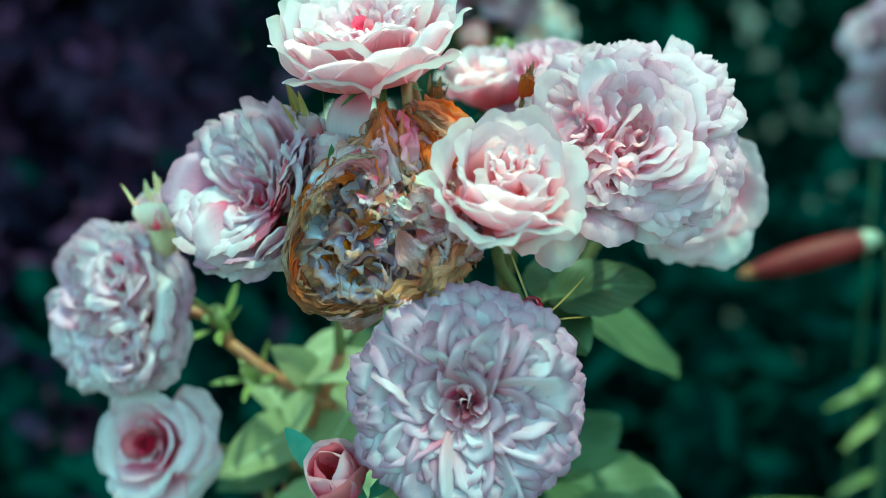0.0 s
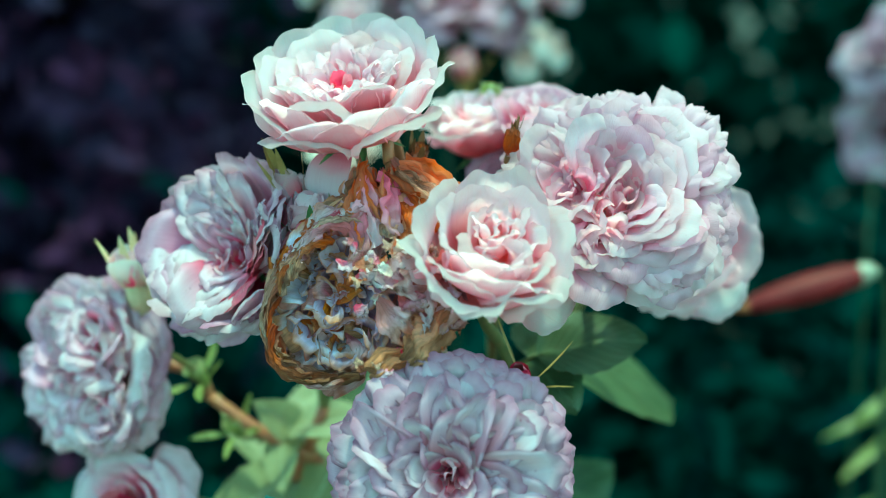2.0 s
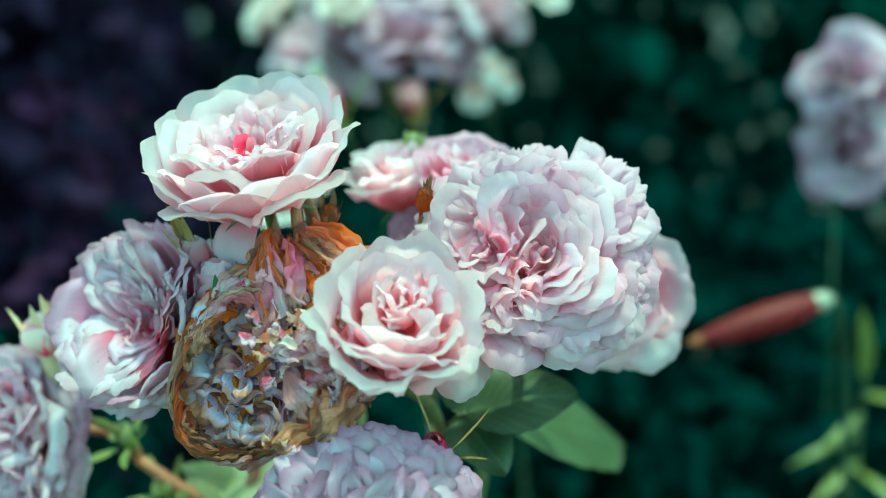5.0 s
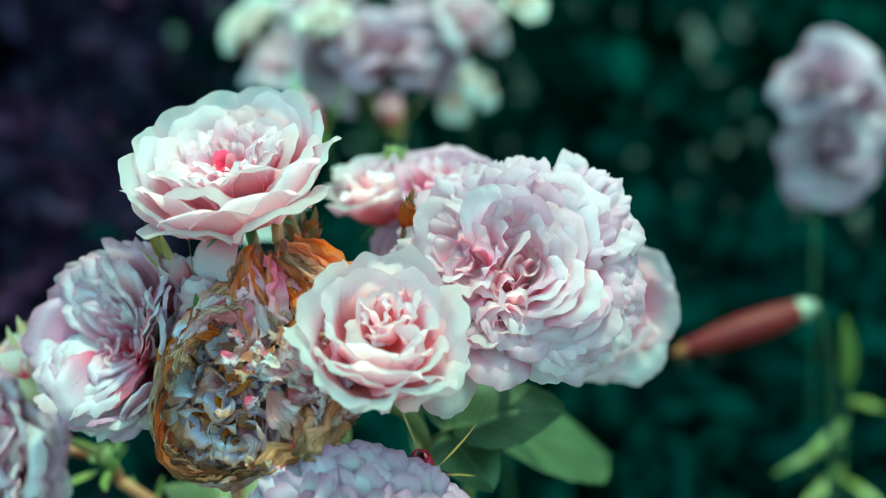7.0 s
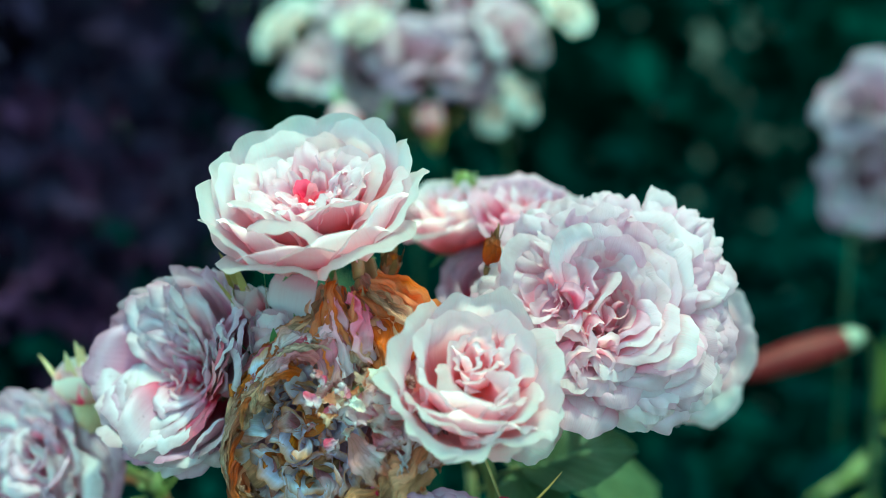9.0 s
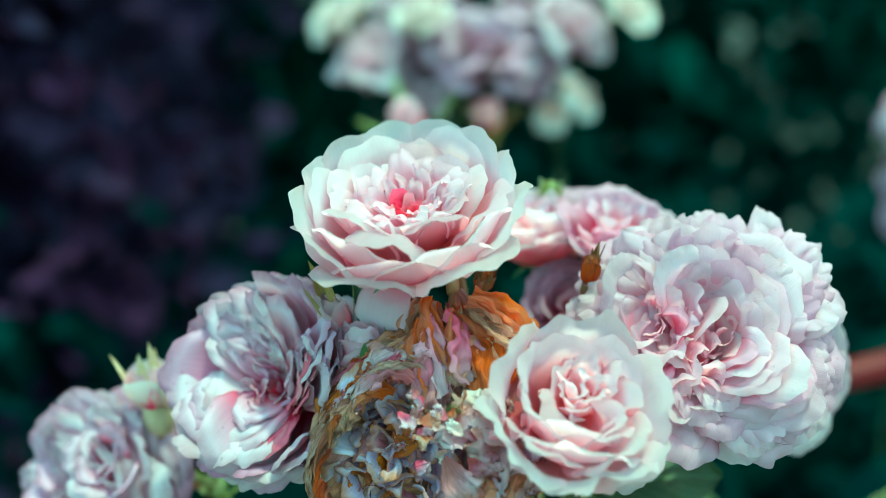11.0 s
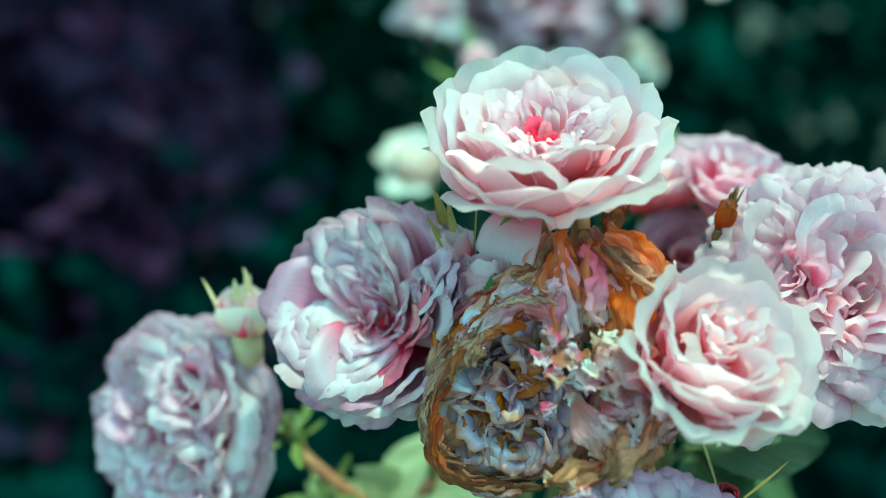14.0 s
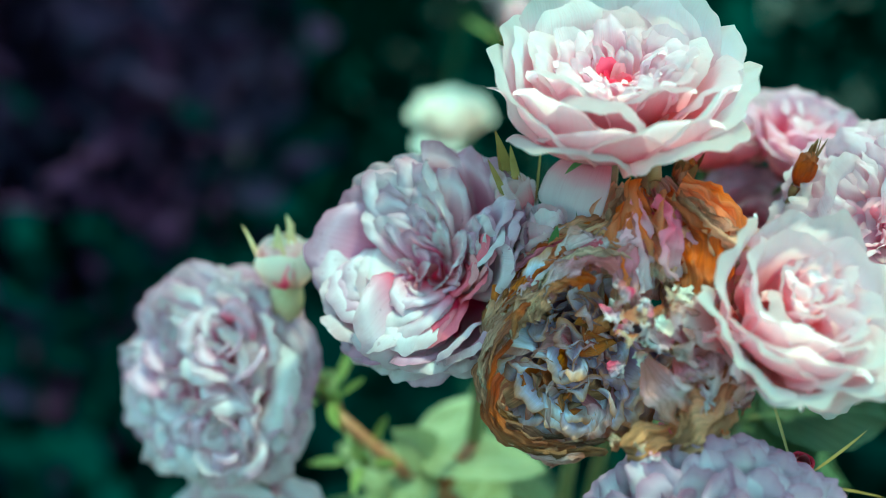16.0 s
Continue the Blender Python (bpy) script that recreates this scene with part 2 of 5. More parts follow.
PALE_SEPAL = skin_material("pale_sepal", (0.36, 0.33, 0.18), (0.58, 0.52, 0.34), 200, 0.5, 0.35)
CREAM_SEPAL = skin_material("cream_sepal", (0.66, 0.46, 0.28), (0.80, 0.62, 0.44), 200, 0.5, 0.35)
BLUE_SEPAL = skin_material("bluish_sepal", (0.10, 0.19, 0.14), (0.18, 0.28, 0.20), 200, 0.45, 0.25)
TAN_SEPAL = skin_material("dry_sepal", (0.26, 0.16, 0.05), (0.42, 0.28, 0.10), 200, 0.55, 0.25)
BROWN_SEPAL = skin_material("withered_sepal", (0.13, 0.05, 0.02), (0.30, 0.14, 0.06), 200, 0.5, 0.2)
STEM = skin_material("rose_stem", (0.13, 0.13, 0.05), (0.26, 0.17, 0.09), 180, 0.45)
RED_STEM = skin_material("reddish_stem", (0.28, 0.08, 0.05), (0.36, 0.18, 0.08), 180, 0.45)
CANE = skin_material("cane_bark", (0.10, 0.08, 0.04), (0.18, 0.15, 0.07), 120, 0.6)
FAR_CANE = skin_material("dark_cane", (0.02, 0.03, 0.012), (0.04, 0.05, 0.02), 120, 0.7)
LILY = skin_material("lily_bud_red", (0.085, 0.002, 0.006), (0.125, 0.005, 0.009), 90, 0.5, 0.0, 0.2)
LILY_TIP = skin_material("lily_tip_orange", (0.20, 0.05, 0.02), (0.28, 0.09, 0.03), 120, 0.4)
COLLAR = skin_material("lily_collar", (0.20, 0.17, 0.13), (0.34, 0.30, 0.24), 120, 0.3)
SOIL = skin_material("soil", (0.022, 0.016, 0.011), (0.05, 0.038, 0.026), 14, 0.95)


# ---------------------------------------------------------------- mesh helpers
def grid_mesh(name, pts):
    """A smooth sheet from a (rows, columns, 3) array, with a UV map across and along."""
    nv, nu = pts.shape[:2]
    faces = [(j * nu + i, j * nu + i + 1, (j + 1) * nu + i + 1, (j + 1) * nu + i) for j in range(nv - 1) for i in range(nu - 1)]
    me = bpy.data.meshes.new(name)
    me.from_pydata(pts.reshape(-1, 3).tolist(), [], faces)
    uv = me.uv_layers.new(name="UVMap")
    corner = np.empty(len(me.loops), dtype=np.int32)
    me.loops.foreach_get("vertex_index", corner)
    uv.data.foreach_set("uv", np.stack([(corner % nu) / (nu - 1), (corner // nu) / (nv - 1)], 1).astype(np.float32).ravel())
    me.polygons.foreach_set("use_smooth", [True] * len(me.polygons))
    return me


def part(name, me, material, parent=None, label=""):
    ob = new(name, me)
    if material is not None:
        me.materials.append(material)
    if parent is not None:
        ob.parent = parent
    return tagged(ob, label)


def tube_mesh(name, points, radii, sides=8, into=None):
    """A round tapered tube along points; into: the matrix that takes the points to the local frame."""
    pts = [Vector(p) for p in points]
    if into is not None:
        pts = [into @ p for p in pts]
    verts, faces = [], []
    side = None
    for k, p in enumerate(pts):
        d = (pts[min(k + 1, len(pts) - 1)] - pts[max(k - 1, 0)]).normalized()
        if side is None:
            side = d.orthogonal().normalized()
        side = (side - d * side.dot(d)).normalized()
        other = d.cross(side)
        for s in range(sides):
            a = 2 * math.pi * s / sides
            verts.append(p + (side * math.cos(a) + other * math.sin(a)) * radii[k])
    n = len(pts)
    for k in range(n - 1):
        for s in range(sides):
            t = (s + 1) % sides
            faces.append((k * sides + s, k * sides + t, (k + 1) * sides + t, (k + 1) * sides + s))
    faces.append(tuple(reversed(range(sides))))
    faces.append(tuple(range((n - 1) * sides, n * sides)))
    me = bpy.data.meshes.new(name)
    me.from_pydata([tuple(v) for v in verts], [], faces)
    me.polygons.foreach_set("use_smooth", [True] * (len(faces) - 2) + [False, False])
    me.uv_layers.new(name="UVMap")
    return me


def bend(a, b, c, d, n=10):
    """Points on a cubic curve."""
    a, b, c, d = (Vector(v) for v in (a, b, c, d))
    return [a * (1 - t) ** 3 + b * 3 * t * (1 - t) ** 2 + c * 3 * t * t * (1 - t) + d * t ** 3 for t in (k / (n - 1) for k in range(n))]


def lathe_mesh(name, profile, sides=12):
    """A turned body round z from (radius, height) pairs."""
    verts = [(r * math.cos(2 * math.pi * s / sides), r * math.sin(2 * math.pi * s / sides), h) for r, h in profile for s in range(sides)]
    faces = [(k * sides + s, k * sides + (s + 1) % sides, (k + 1) * sides + (s + 1) % sides, (k + 1) * sides + s)
             for k in range(len(profile) - 1) for s in range(sides)]
    me = bpy.data.meshes.new(name)
    me.from_pydata(verts, [], faces)
    me.polygons.foreach_set("use_smooth", [True] * len(faces))
    me.uv_layers.new(name="UVMap")
    return me


def along_axis(axis, roll=0.0):
    return Vector(axis).to_track_quat("Z", "Y").to_matrix().to_4x4() @ Matrix.Rotation(radians(roll), 4, "Z")


def levelled(axis):
    """Turn with z along axis and x towards the right, so that azimuth 0 is right and 90 is up."""
    z = Vector(axis).normalized()
    x = (Vector((1, 0, 0)) - z * z.x).normalized()
    return Matrix((x, z.cross(x), z)).transposed().to_4x4()


# ---------------------------------------------------------------- petals and blooms
def petal_points(rng, rb, hb, rt, ht, base_lean, lean, width, cup=1.6, notch=0.05, ruffle=0.06, twist=0.0, fold=0.0,
                 curl=0.0, crumple=0.0, claw=0.2, nu=9, nv=10, square=2.1, lip=0.0, fray=1.0):
    """One petal that grows from (rb, hb) to (rt, ht) in the plane of x and z and spreads sideways along y."""
    u, v = np.meshgrid(np.linspace(-1, 1, nu), np.linspace(0, 1, nv))
    p1, p2, p3, p4 = rng.uniform(0, 6.28, 4)
    k1, k2 = rng.uniform(2.2, 3.6), rng.uniform(5.0, 7.5)
    half = np.clip((v - 0.62) / 0.38, 0, 1)
    px, py = u * np.sqrt(1 - half ** 2 / 2), half * np.sqrt(1 - u ** 2 / 2)
    around = np.arctan2(py, px)
    out = np.minimum(np.sqrt(px ** 2 + py ** 2), 1)
    broad = (np.abs(np.cos(around)) ** square + np.abs(np.sin(around)) ** square) ** (-1 / square)
    px, py = px * broad, py * broad
    ragged = 1 + fray * out ** 6 * (0.030 * np.sin(k2 * 1.2 * around + p3) + 0.014 * np.sin(10 * around + p4) + 0.012 * np.sin(19 * around + p2) - notch * np.exp(-((around - math.pi / 2) / 0.3) ** 2))
    across = px * ragged
    ve = np.where(v < 0.62, v, 0.62 + 0.38 * py * ragged)
    length = math.hypot(rt - rb, ht - hb) + 1e-6
    b0, b3 = np.array([rb, hb]), np.array([rt, ht])
    b1 = b0 + 0.42 * length * np.array([math.sin(base_lean), math.cos(base_lean)])
    b2 = b3 - 0.42 * length * np.array([math.sin(lean), math.cos(lean)])
    t = ve[..., None]
    mid = b0 * (1 - t) ** 3 + 3 * b1 * t * (1 - t) ** 2 + 3 * b2 * t * t * (1 - t) + b3 * t ** 3
    tan = 3 * (b1 - b0) * (1 - t) ** 2 + 6 * (b2 - b1) * t * (1 - t) + 3 * (b3 - b2) * t * t
    tan /= np.linalg.norm(tan, axis=-1, keepdims=True) + 1e-9
    inward = np.stack([-tan[..., 1], tan[..., 0]], -1)
    w = width * (claw + (1 - claw) * np.sin(np.minimum(ve / 0.6, 1) * math.pi / 2))
    rc = cup * width
    a = across * w / rc
    lat = rc * np.sin(a)
    lift = rc * (1 - np.cos(a)) + fold * np.abs(across) * w
    lift = lift + ruffle * width * (out * np.clip(ve / 0.5, 0, 1)) ** 3 * (0.5 * np.sin(k1 * 1.3 * around + p1) + 0.32 * np.sin(k2 * 1.3 * around + p2) + 0.16 * out ** 4 * np.sin(15 * around + p3))
    rr = out * np.clip(ve / 0.45, 0, 1)
    lift = lift - curl * length * np.maximum(0, rr - 0.62) ** 2 / 0.1
    lift = lift - lip * length * np.clip((rr - 0.78) / 0.22, 0, 1.3) ** 2
    tw = twist * ve
    lat, lift = lat * np.cos(tw) - lift * np.sin(tw), lat * np.sin(tw) + lift * np.cos(tw)
    pos = np.stack([mid[..., 0] + inward[..., 0] * lift, lat, mid[..., 1] + inward[..., 1] * lift], -1)
    if crumple > 0:
        for size, amount in ((1.0, 0.42), (2.2, 0.36), (4.2, 0.26), (7.0, 0.12)):
            q = rng.normal(size=(3, 3)) * 9.0 * size / (length + width)
            pos = pos + crumple * width * amount * np.sin(pos @ q + rng.uniform(0, 6.28, 3)) * ve[..., None]
    return pos


def lerp3(v, s):
    """v is (inner, outer) or (inner, middle, outer)."""
    if len(v) == 2:
        return v[0] + (v[1] - v[0]) * s
    return v[0] + (v[1] - v[0]) * s * 2 if s < 0.5 else v[1] + (v[2] - v[1]) * (s * 2 - 1)


def whorl(rng, R, n, reach=(0.1, 1.0), power=0.8, height=(0.25, 0.15, -0.1), base_h=-0.45, base_r=(0.03, 0.1),
          base_lean=(5, 70), lean=(8, 75), width=(0.18, 0.5), cup=(0.9, 2.0), ruffle=0.07, twist=12, fold=0.0, curl=(0.0, 0.06),
          notch=0.05, crumple=0.0, jitter=1.0, nu=19, nv=16, turn=137.5, start=0.0, lobes=0, lip=0.0):
    """Petal point arrays of one spiral, from its middle outwards; sizes in units of R."""
    out = []
    for i in range(n):
        s = (i + 0.5) / n
        q = s ** power
        g = lambda amount: rng.normal(0, amount) * jitter
        rt = R * max(0.03, lerp3(reach, q) * (1 + g(0.06)))
        ht = R * (lerp3(height, q) + g(0.035))
        a = radians(start + turn * i + g(9))
        if lobes:
            ht -= 0.055 * R * (1 + math.cos(lobes * a)) * math.sin(math.pi * min(1, q * 1.15))
            a += 0.75 * math.sin(lobes * a) * -1 / lobes
        pts = petal_points(rng, R * lerp3(base_r, q), R * base_h * (0.75 + 0.25 * s), rt, ht, radians(lerp3(base_lean, q) + g(5)),
                           radians(lerp3(lean, q) + g(9)), R * lerp3(width, q) * (1 + g(0.12)), max(0.6, lerp3(cup, q) * (1 + g(0.15))),
                           max(0, notch + g(0.04)), ruffle * (1 + g(0.4)), radians(g(lerp3(twist, q) if isinstance(twist, tuple) else twist)), (lerp3(fold, q) if isinstance(fold, tuple) else fold) + g(0.05), lerp3(curl, q) + g(0.02), crumple, 0.2, nu, nv, 2.1, lip * (1 + g(0.3)))
        c, d = math.cos(a), math.sin(a)
        pts = pts @ np.array([[c, d, 0], [-d, c, 0], [0, 0, 1]])
        out.append((pts, s))
    return out


def placed(group, m):
    """The petal arrays of a whorl moved by a matrix."""
    a = np.array(m)
    return [(p @ a[:3, :3].T + a[:3, 3], s) for p, s in group]


def one(rng, R, az, reach, height, base_lean, lean, width, cup=1.8, ruffle=0.08, lip=0.05, twist=0.0, notch=0.04, curl=0.02, fold=0.0, base=(0.07, -0.6),
        crumple=0.0, n=19, at=(0.0, 0.0), fray=1.0):
    """A single petal at an azimuth, sizes in units of R; at: a shift across the face."""
    pts = petal_points(rng, R * base[0], R * base[1], R * reach, R * height, radians(base_lean), radians(lean), R * width, cup, notch, ruffle, radians(twist), fold, curl,
                       crumple, 0.25, n, n, 2.0, lip, fray)
    c, d = math.cos(radians(az)), math.sin(radians(az))
    return pts @ np.array([[c, d, 0], [-d, c, 0], [0, 0, 1]]) + np.array([at[0] * R, at[1] * R, 0])


def nest(rng, R, az, n, reach, height, lean, width, base_lean=(20, 60), spread=9, cup=(1.2, 1.8), ruffle=0.1, lip=0.05, base=(0.06, -0.45), twist=10, at=(0.0, 0.0), s=(0.5, 0.9)):
    """Petals that stand one behind the other like stacked shells along one azimuth."""
    out = []
    for i in range(n):
        q = (i + 0.5) / n
        out.append((one(rng, R, az + rng.normal(0, spread), lerp3(reach, q) + rng.normal(0, 0.02), lerp3(height, q) + rng.normal(0, 0.02), lerp3(base_lean, q), lerp3(lean, q) + rng.normal(0, 6),
                        lerp3(width, q) * rng.uniform(0.85, 1.15), lerp3(cup, q), ruffle, lip, rng.normal(0, twist), base=base, at=at, n=18), s[0] + (s[1] - s[0]) * q))
    return out


def skirt(rng, R, a0, a1, n, reach, height, lean, width, base_lean=(60, 90), cup=(1.8, 2.6), ruffle=0.12, lip=0.03, base=(0.08, -0.6), twist=9, notch=0.06, s=(0.7, 1.0)):
    """Outer petals in layers over an arc of azimuths, the inner layer first."""
    out = []
    for i in range(n):
        q = (i + 0.5) / n
        az = a0 + (a1 - a0) * ((i * 0.618 + rng.uniform(-0.04, 0.04)) % 1)
        out.append((one(rng, R, az, lerp3(reach, q) * (1 + rng.normal(0, 0.03)), lerp3(height, q) + rng.normal(0, 0.03), lerp3(base_lean, q), lerp3(lean, q) + rng.normal(0, 7),
                        lerp3(width, q) * rng.uniform(0.85, 1.15), lerp3(cup, q), ruffle, lip, rng.normal(0, twist), notch, base=base, n=18), s[0] + (s[1] - s[0]) * q))
    return out


def rosette(rng, R, at, size, n, raised=0.0, tilt=0.0, way=0.0, s=(0.3, 0.9), **spec):
    """A small whorl of its own at a place on the face."""
    m = Matrix.Translation((at[0] * R, at[1] * R, raised * R)) @ Matrix.Rotation(radians(way), 4, "Z") @ Matrix.Rotation(radians(tilt), 4, "Y") @ Matrix.Rotation(rng.uniform(0, 6.28), 4, "Z")
    return [(p, s[0] + (s[1] - s[0]) * q) for p, q in placed(whorl(rng, R * size, n, **spec), m)]


def sepal_points(length, width, spread, droop, side):
    v = np.linspace(0, 1, 9)[:, None]
    u = np.linspace(-1, 1, 5)[None, :]
    w = width * np.sin(np.minimum(v * 1.9 + 0.25, math.pi - 0.9 * (1 - v)) * 0.98) * (1 - v) ** 0.6 + width * 0.03
    ang = radians(spread) + radians(droop) * v
    step = length / 8
    x = np.cumsum(np.sin(ang), 0) * step
    z = np.cumsum(np.cos(ang), 0) * step
    return np.stack([x + 0 * u, u * w + side * width * v ** 2, z + np.abs(u) * w * 0.35], -1)


def bloom(name, label, centre, axis, R, petals, colour, depth=0.45, roll=0.0, joint=None, stalk_r=0.0022, category="rose", group="roses of the cluster",
          sepals=5, green=SEPAL, stalk=STEM, spread=100, level=False):
    """A rose: petals, hip, sepals and stalk under one empty at the base of the flower. colour: from a petal's place (0 heart, 1 outside) to its material."""
    axis = Vector(axis).normalized()
    base = Vector(centre) - axis * depth * R
    root = new(name)
    root.empty_display_size = 0.01
    root.matrix_world = Matrix.Translation(base) @ (levelled(axis) if level else along_axis(axis, roll))
    tagged(root, label, category, group)
    for pts, s in petals:
        pts = pts + np.array([0, 0, depth * R])
        mid = pts.reshape(-1, 3).mean(0)
        part("petal", grid_mesh("petal", pts - mid), colour(s), root).location = mid
    h = R * 0.09
    part("hip", lathe_mesh("hip", [(h * 0.3, -h * 2.2), (h * 0.75, -h * 1.7), (h, -h * 0.9), (h * 0.95, -h * 0.2), (h * 1.3, h * 0.35), (h * 0.4, h * 0.8)]), green, root)
    part("receptacle", lathe_mesh("receptacle", [(R * 0.02, R * 0.02), (R * 0.16, R * 0.05), (R * 0.30, R * 0.14), (R * 0.40, R * 0.27)], 16), colour(0.25), root)
    rng = np.random.default_rng(int(abs(base.x) * 9000) + 5)
    for k in range(sepals):
        pts = sepal_points(R * 0.36, R * 0.06, spread + rng.normal(0, 14), rng.uniform(-10, 40), rng.normal(0, 0.5))
        c, d = math.cos(6.283 * k / sepals), math.sin(6.283 * k / sepals)
        part("sepal", grid_mesh("sepal", pts @ np.array([[c, d, 0], [-d, c, 0], [0, 0, 1]]) + np.array([c * h, d * h, 0])), green, root)
    if joint is not None:
        start = base - axis * h * 1.9
        j = Vector(joint)
        far = (j - start).length
        pts = bend(start, start - axis * far * 0.4, j + Vector((0, 0, far * 0.4)), j, 12)
        part("stalk", tube_mesh("stalk", pts, [stalk_r * (1 + 0.25 * k / 11) for k in range(12)], 8, root.matrix_world.inverted()), stalk, root)
    return root


def loose_petal(root, base, tip, width, facing, colour, seed, curl=0.08, cup=2.2, crumple=0.0, ruffle=0.1):
    """A petal that has come away from the cup, from base to tip, its inner face towards facing."""
    base, tip = Vector(base), Vector(tip)
    z = (tip - base).normalized()
    y = z.cross(Vector(facing)).normalized()
    x = y.cross(z)
    L = (tip - base).length
    pts = petal_points(np.random.default_rng(seed), 0, 0, 0, L, 0.15, -0.15, width, cup, 0.06, ruffle, 0.1, 0, curl, crumple, 0.22, 15, 20)
    m = root.matrix_world.inverted() @ Matrix.Translation(base) @ Matrix((-x, y, z)).transposed().to_4x4()
    a = np.array(m)
    pts = pts @ a[:3, :3].T + a[:3, 3]
    mid = pts.reshape(-1, 3).mean(0)
    part("petal", grid_mesh("petal", pts - mid), colour, root).location = mid


def strap(root, a, b, c, d, width, out, colour, seed, hollow=0.35, ridge=0.10, ragged=0.12, tip=0.5, crumple=0.14):
    """A long dry petal along a cubic curve, pleated lengthwise, its outer face towards out."""
    r = np.random.default_rng(seed)
    nv, nu = 30, 17
    mid = np.array([tuple(p) for p in bend(a, b, c, d, nv)])
    tan = np.gradient(mid, axis=0)
    tan /= np.linalg.norm(tan, axis=1, keepdims=True)
    face = np.array(out, dtype=float)[None, :] - tan * (tan @ np.array(out, dtype=float))[:, None]
    face /= np.linalg.norm(face, axis=1, keepdims=True)
    side = np.cross(tan, face)
    v = np.linspace(0, 1, nv)[:, None]
    u = np.linspace(-1, 1, nu)[None, :]
    p = r.uniform(0, 6.28, 6)
    w = width * (0.45 + 0.55 * np.sin(np.minimum(v / 0.5, 1) * math.pi / 2)) * (1 - (1 - tip) * np.clip((v - 0.75) / 0.25, 0, 1) ** 2)
    w = w * (1 + ragged * np.abs(u) * np.sin(9 * v + p[0]) + 0.6 * ragged * np.abs(u) * np.sin(23 * v + p[1] + 2 * u))
    lift = -hollow * u ** 2 * w + ridge * width * (np.sin(6 * u + p[2] + 2 * np.sin(4 * v + p[3])) + 0.5 * np.sin(13 * u + p[4] + 3 * v) + 0.45 * np.sin(11 * v + 4 * u + p[5]))
    pos = mid[:, None, :] + side[:, None, :] * (u * w)[..., None] + face[:, None, :] * lift[..., None]
    for size, amount in ((1.0, 0.5), (2.3, 0.35), (4.5, 0.22)):
        q = r.normal(size=(3, 3)) * 2.2 * size / width
        pos = pos + crumple * width * amount * np.sin(pos @ q + r.uniform(0, 6.28, 3)) * np.clip(v * 3, 0, 1)[..., None]
    m = np.array(root.matrix_world.inverted())
    pos = pos @ m[:3, :3].T + m[:3, 3]
    at = pos.reshape(-1, 3).mean(0)
    part("petal", grid_mesh("petal", pos - at), colour, root).location = at


def bud(name, label, base, tip, width, colour, green=SEPAL, joint=None, sepals=5, open_by=12, sepal_len=1.1, stalk=STEM, seed=1, petals=9, stalk_r=0.0013, sepal_w=0.17, second=None):
    """A closed or half-open rose bud from its base to its tip."""
    base, tip = Vector(base), Vector(tip)
    L = (tip - base).length
    root = new(name)
    root.empty_display_size = 0.005
    root.matrix_world = Matrix.Translation(base) @ along_axis(tip - base, seed * 40)
    tagged(root, label, "rose bud", "buds of the cluster")
    rng = np.random.default_rng(seed)
    for i in range(petals):
        s = i / max(1, petals - 1)
        pts = petal_points(rng, width * 0.12, L * 0.16, width * (0.10 + 0.28 * s), L * (1.0 - 0.16 * s), radians(48), radians(-26 + 26 * s), width * (0.34 + 0.22 * s),
                           0.95, 0.0, 0.03, 0.0, 0.0, 0.03 * s, 0, 0.3, 8, 9)
        c, d = math.cos(2.4 * i), math.sin(2.4 * i)
        part("petal", grid_mesh("petal", pts @ np.array([[c, d, 0], [-d, c, 0], [0, 0, 1]])), second if second is not None and i % 2 else colour, root)
    h = width * 0.26
    part("hip", lathe_mesh("hip", [(h * 0.3, -h * 1.6), (h * 0.8, -h * 1.0), (h, -h * 0.2), (h * 0.95, h * 0.5), (h * 0.9, h * 1.1)]), green, root)
    for k in range(sepals):
        pts = sepal_points(L * sepal_len * rng.uniform(0.85, 1.1), width * sepal_w, open_by + rng.normal(14, 10), rng.uniform(-22, 12), rng.normal(0, 0.4))
        a = 6.283 * (k + rng.uniform(-0.1, 0.1)) / sepals
        c, d = math.cos(a), math.sin(a)
        part("sepal", grid_mesh("sepal", pts @ np.array([[c, d, 0], [-d, c, 0], [0, 0, 1]]) + np.array([c * h * 0.9, d * h * 0.9, h * 0.2])), green, root)
    if joint is not None:
        axis = (tip - base).normalized()
        start = base - axis * h * 1.3
        j = Vector(joint)
        far = (j - start).length
        pts = bend(start, start - axis * far * 0.4, j + Vector((0, 0, far * 0.3)), j, 10)
        part("stalk", tube_mesh("stalk", pts, [stalk_r * (1 + 0.3 * k / 9) for k in range(10)], 7, root.matrix_world.inverted()), stalk, root)
    return root


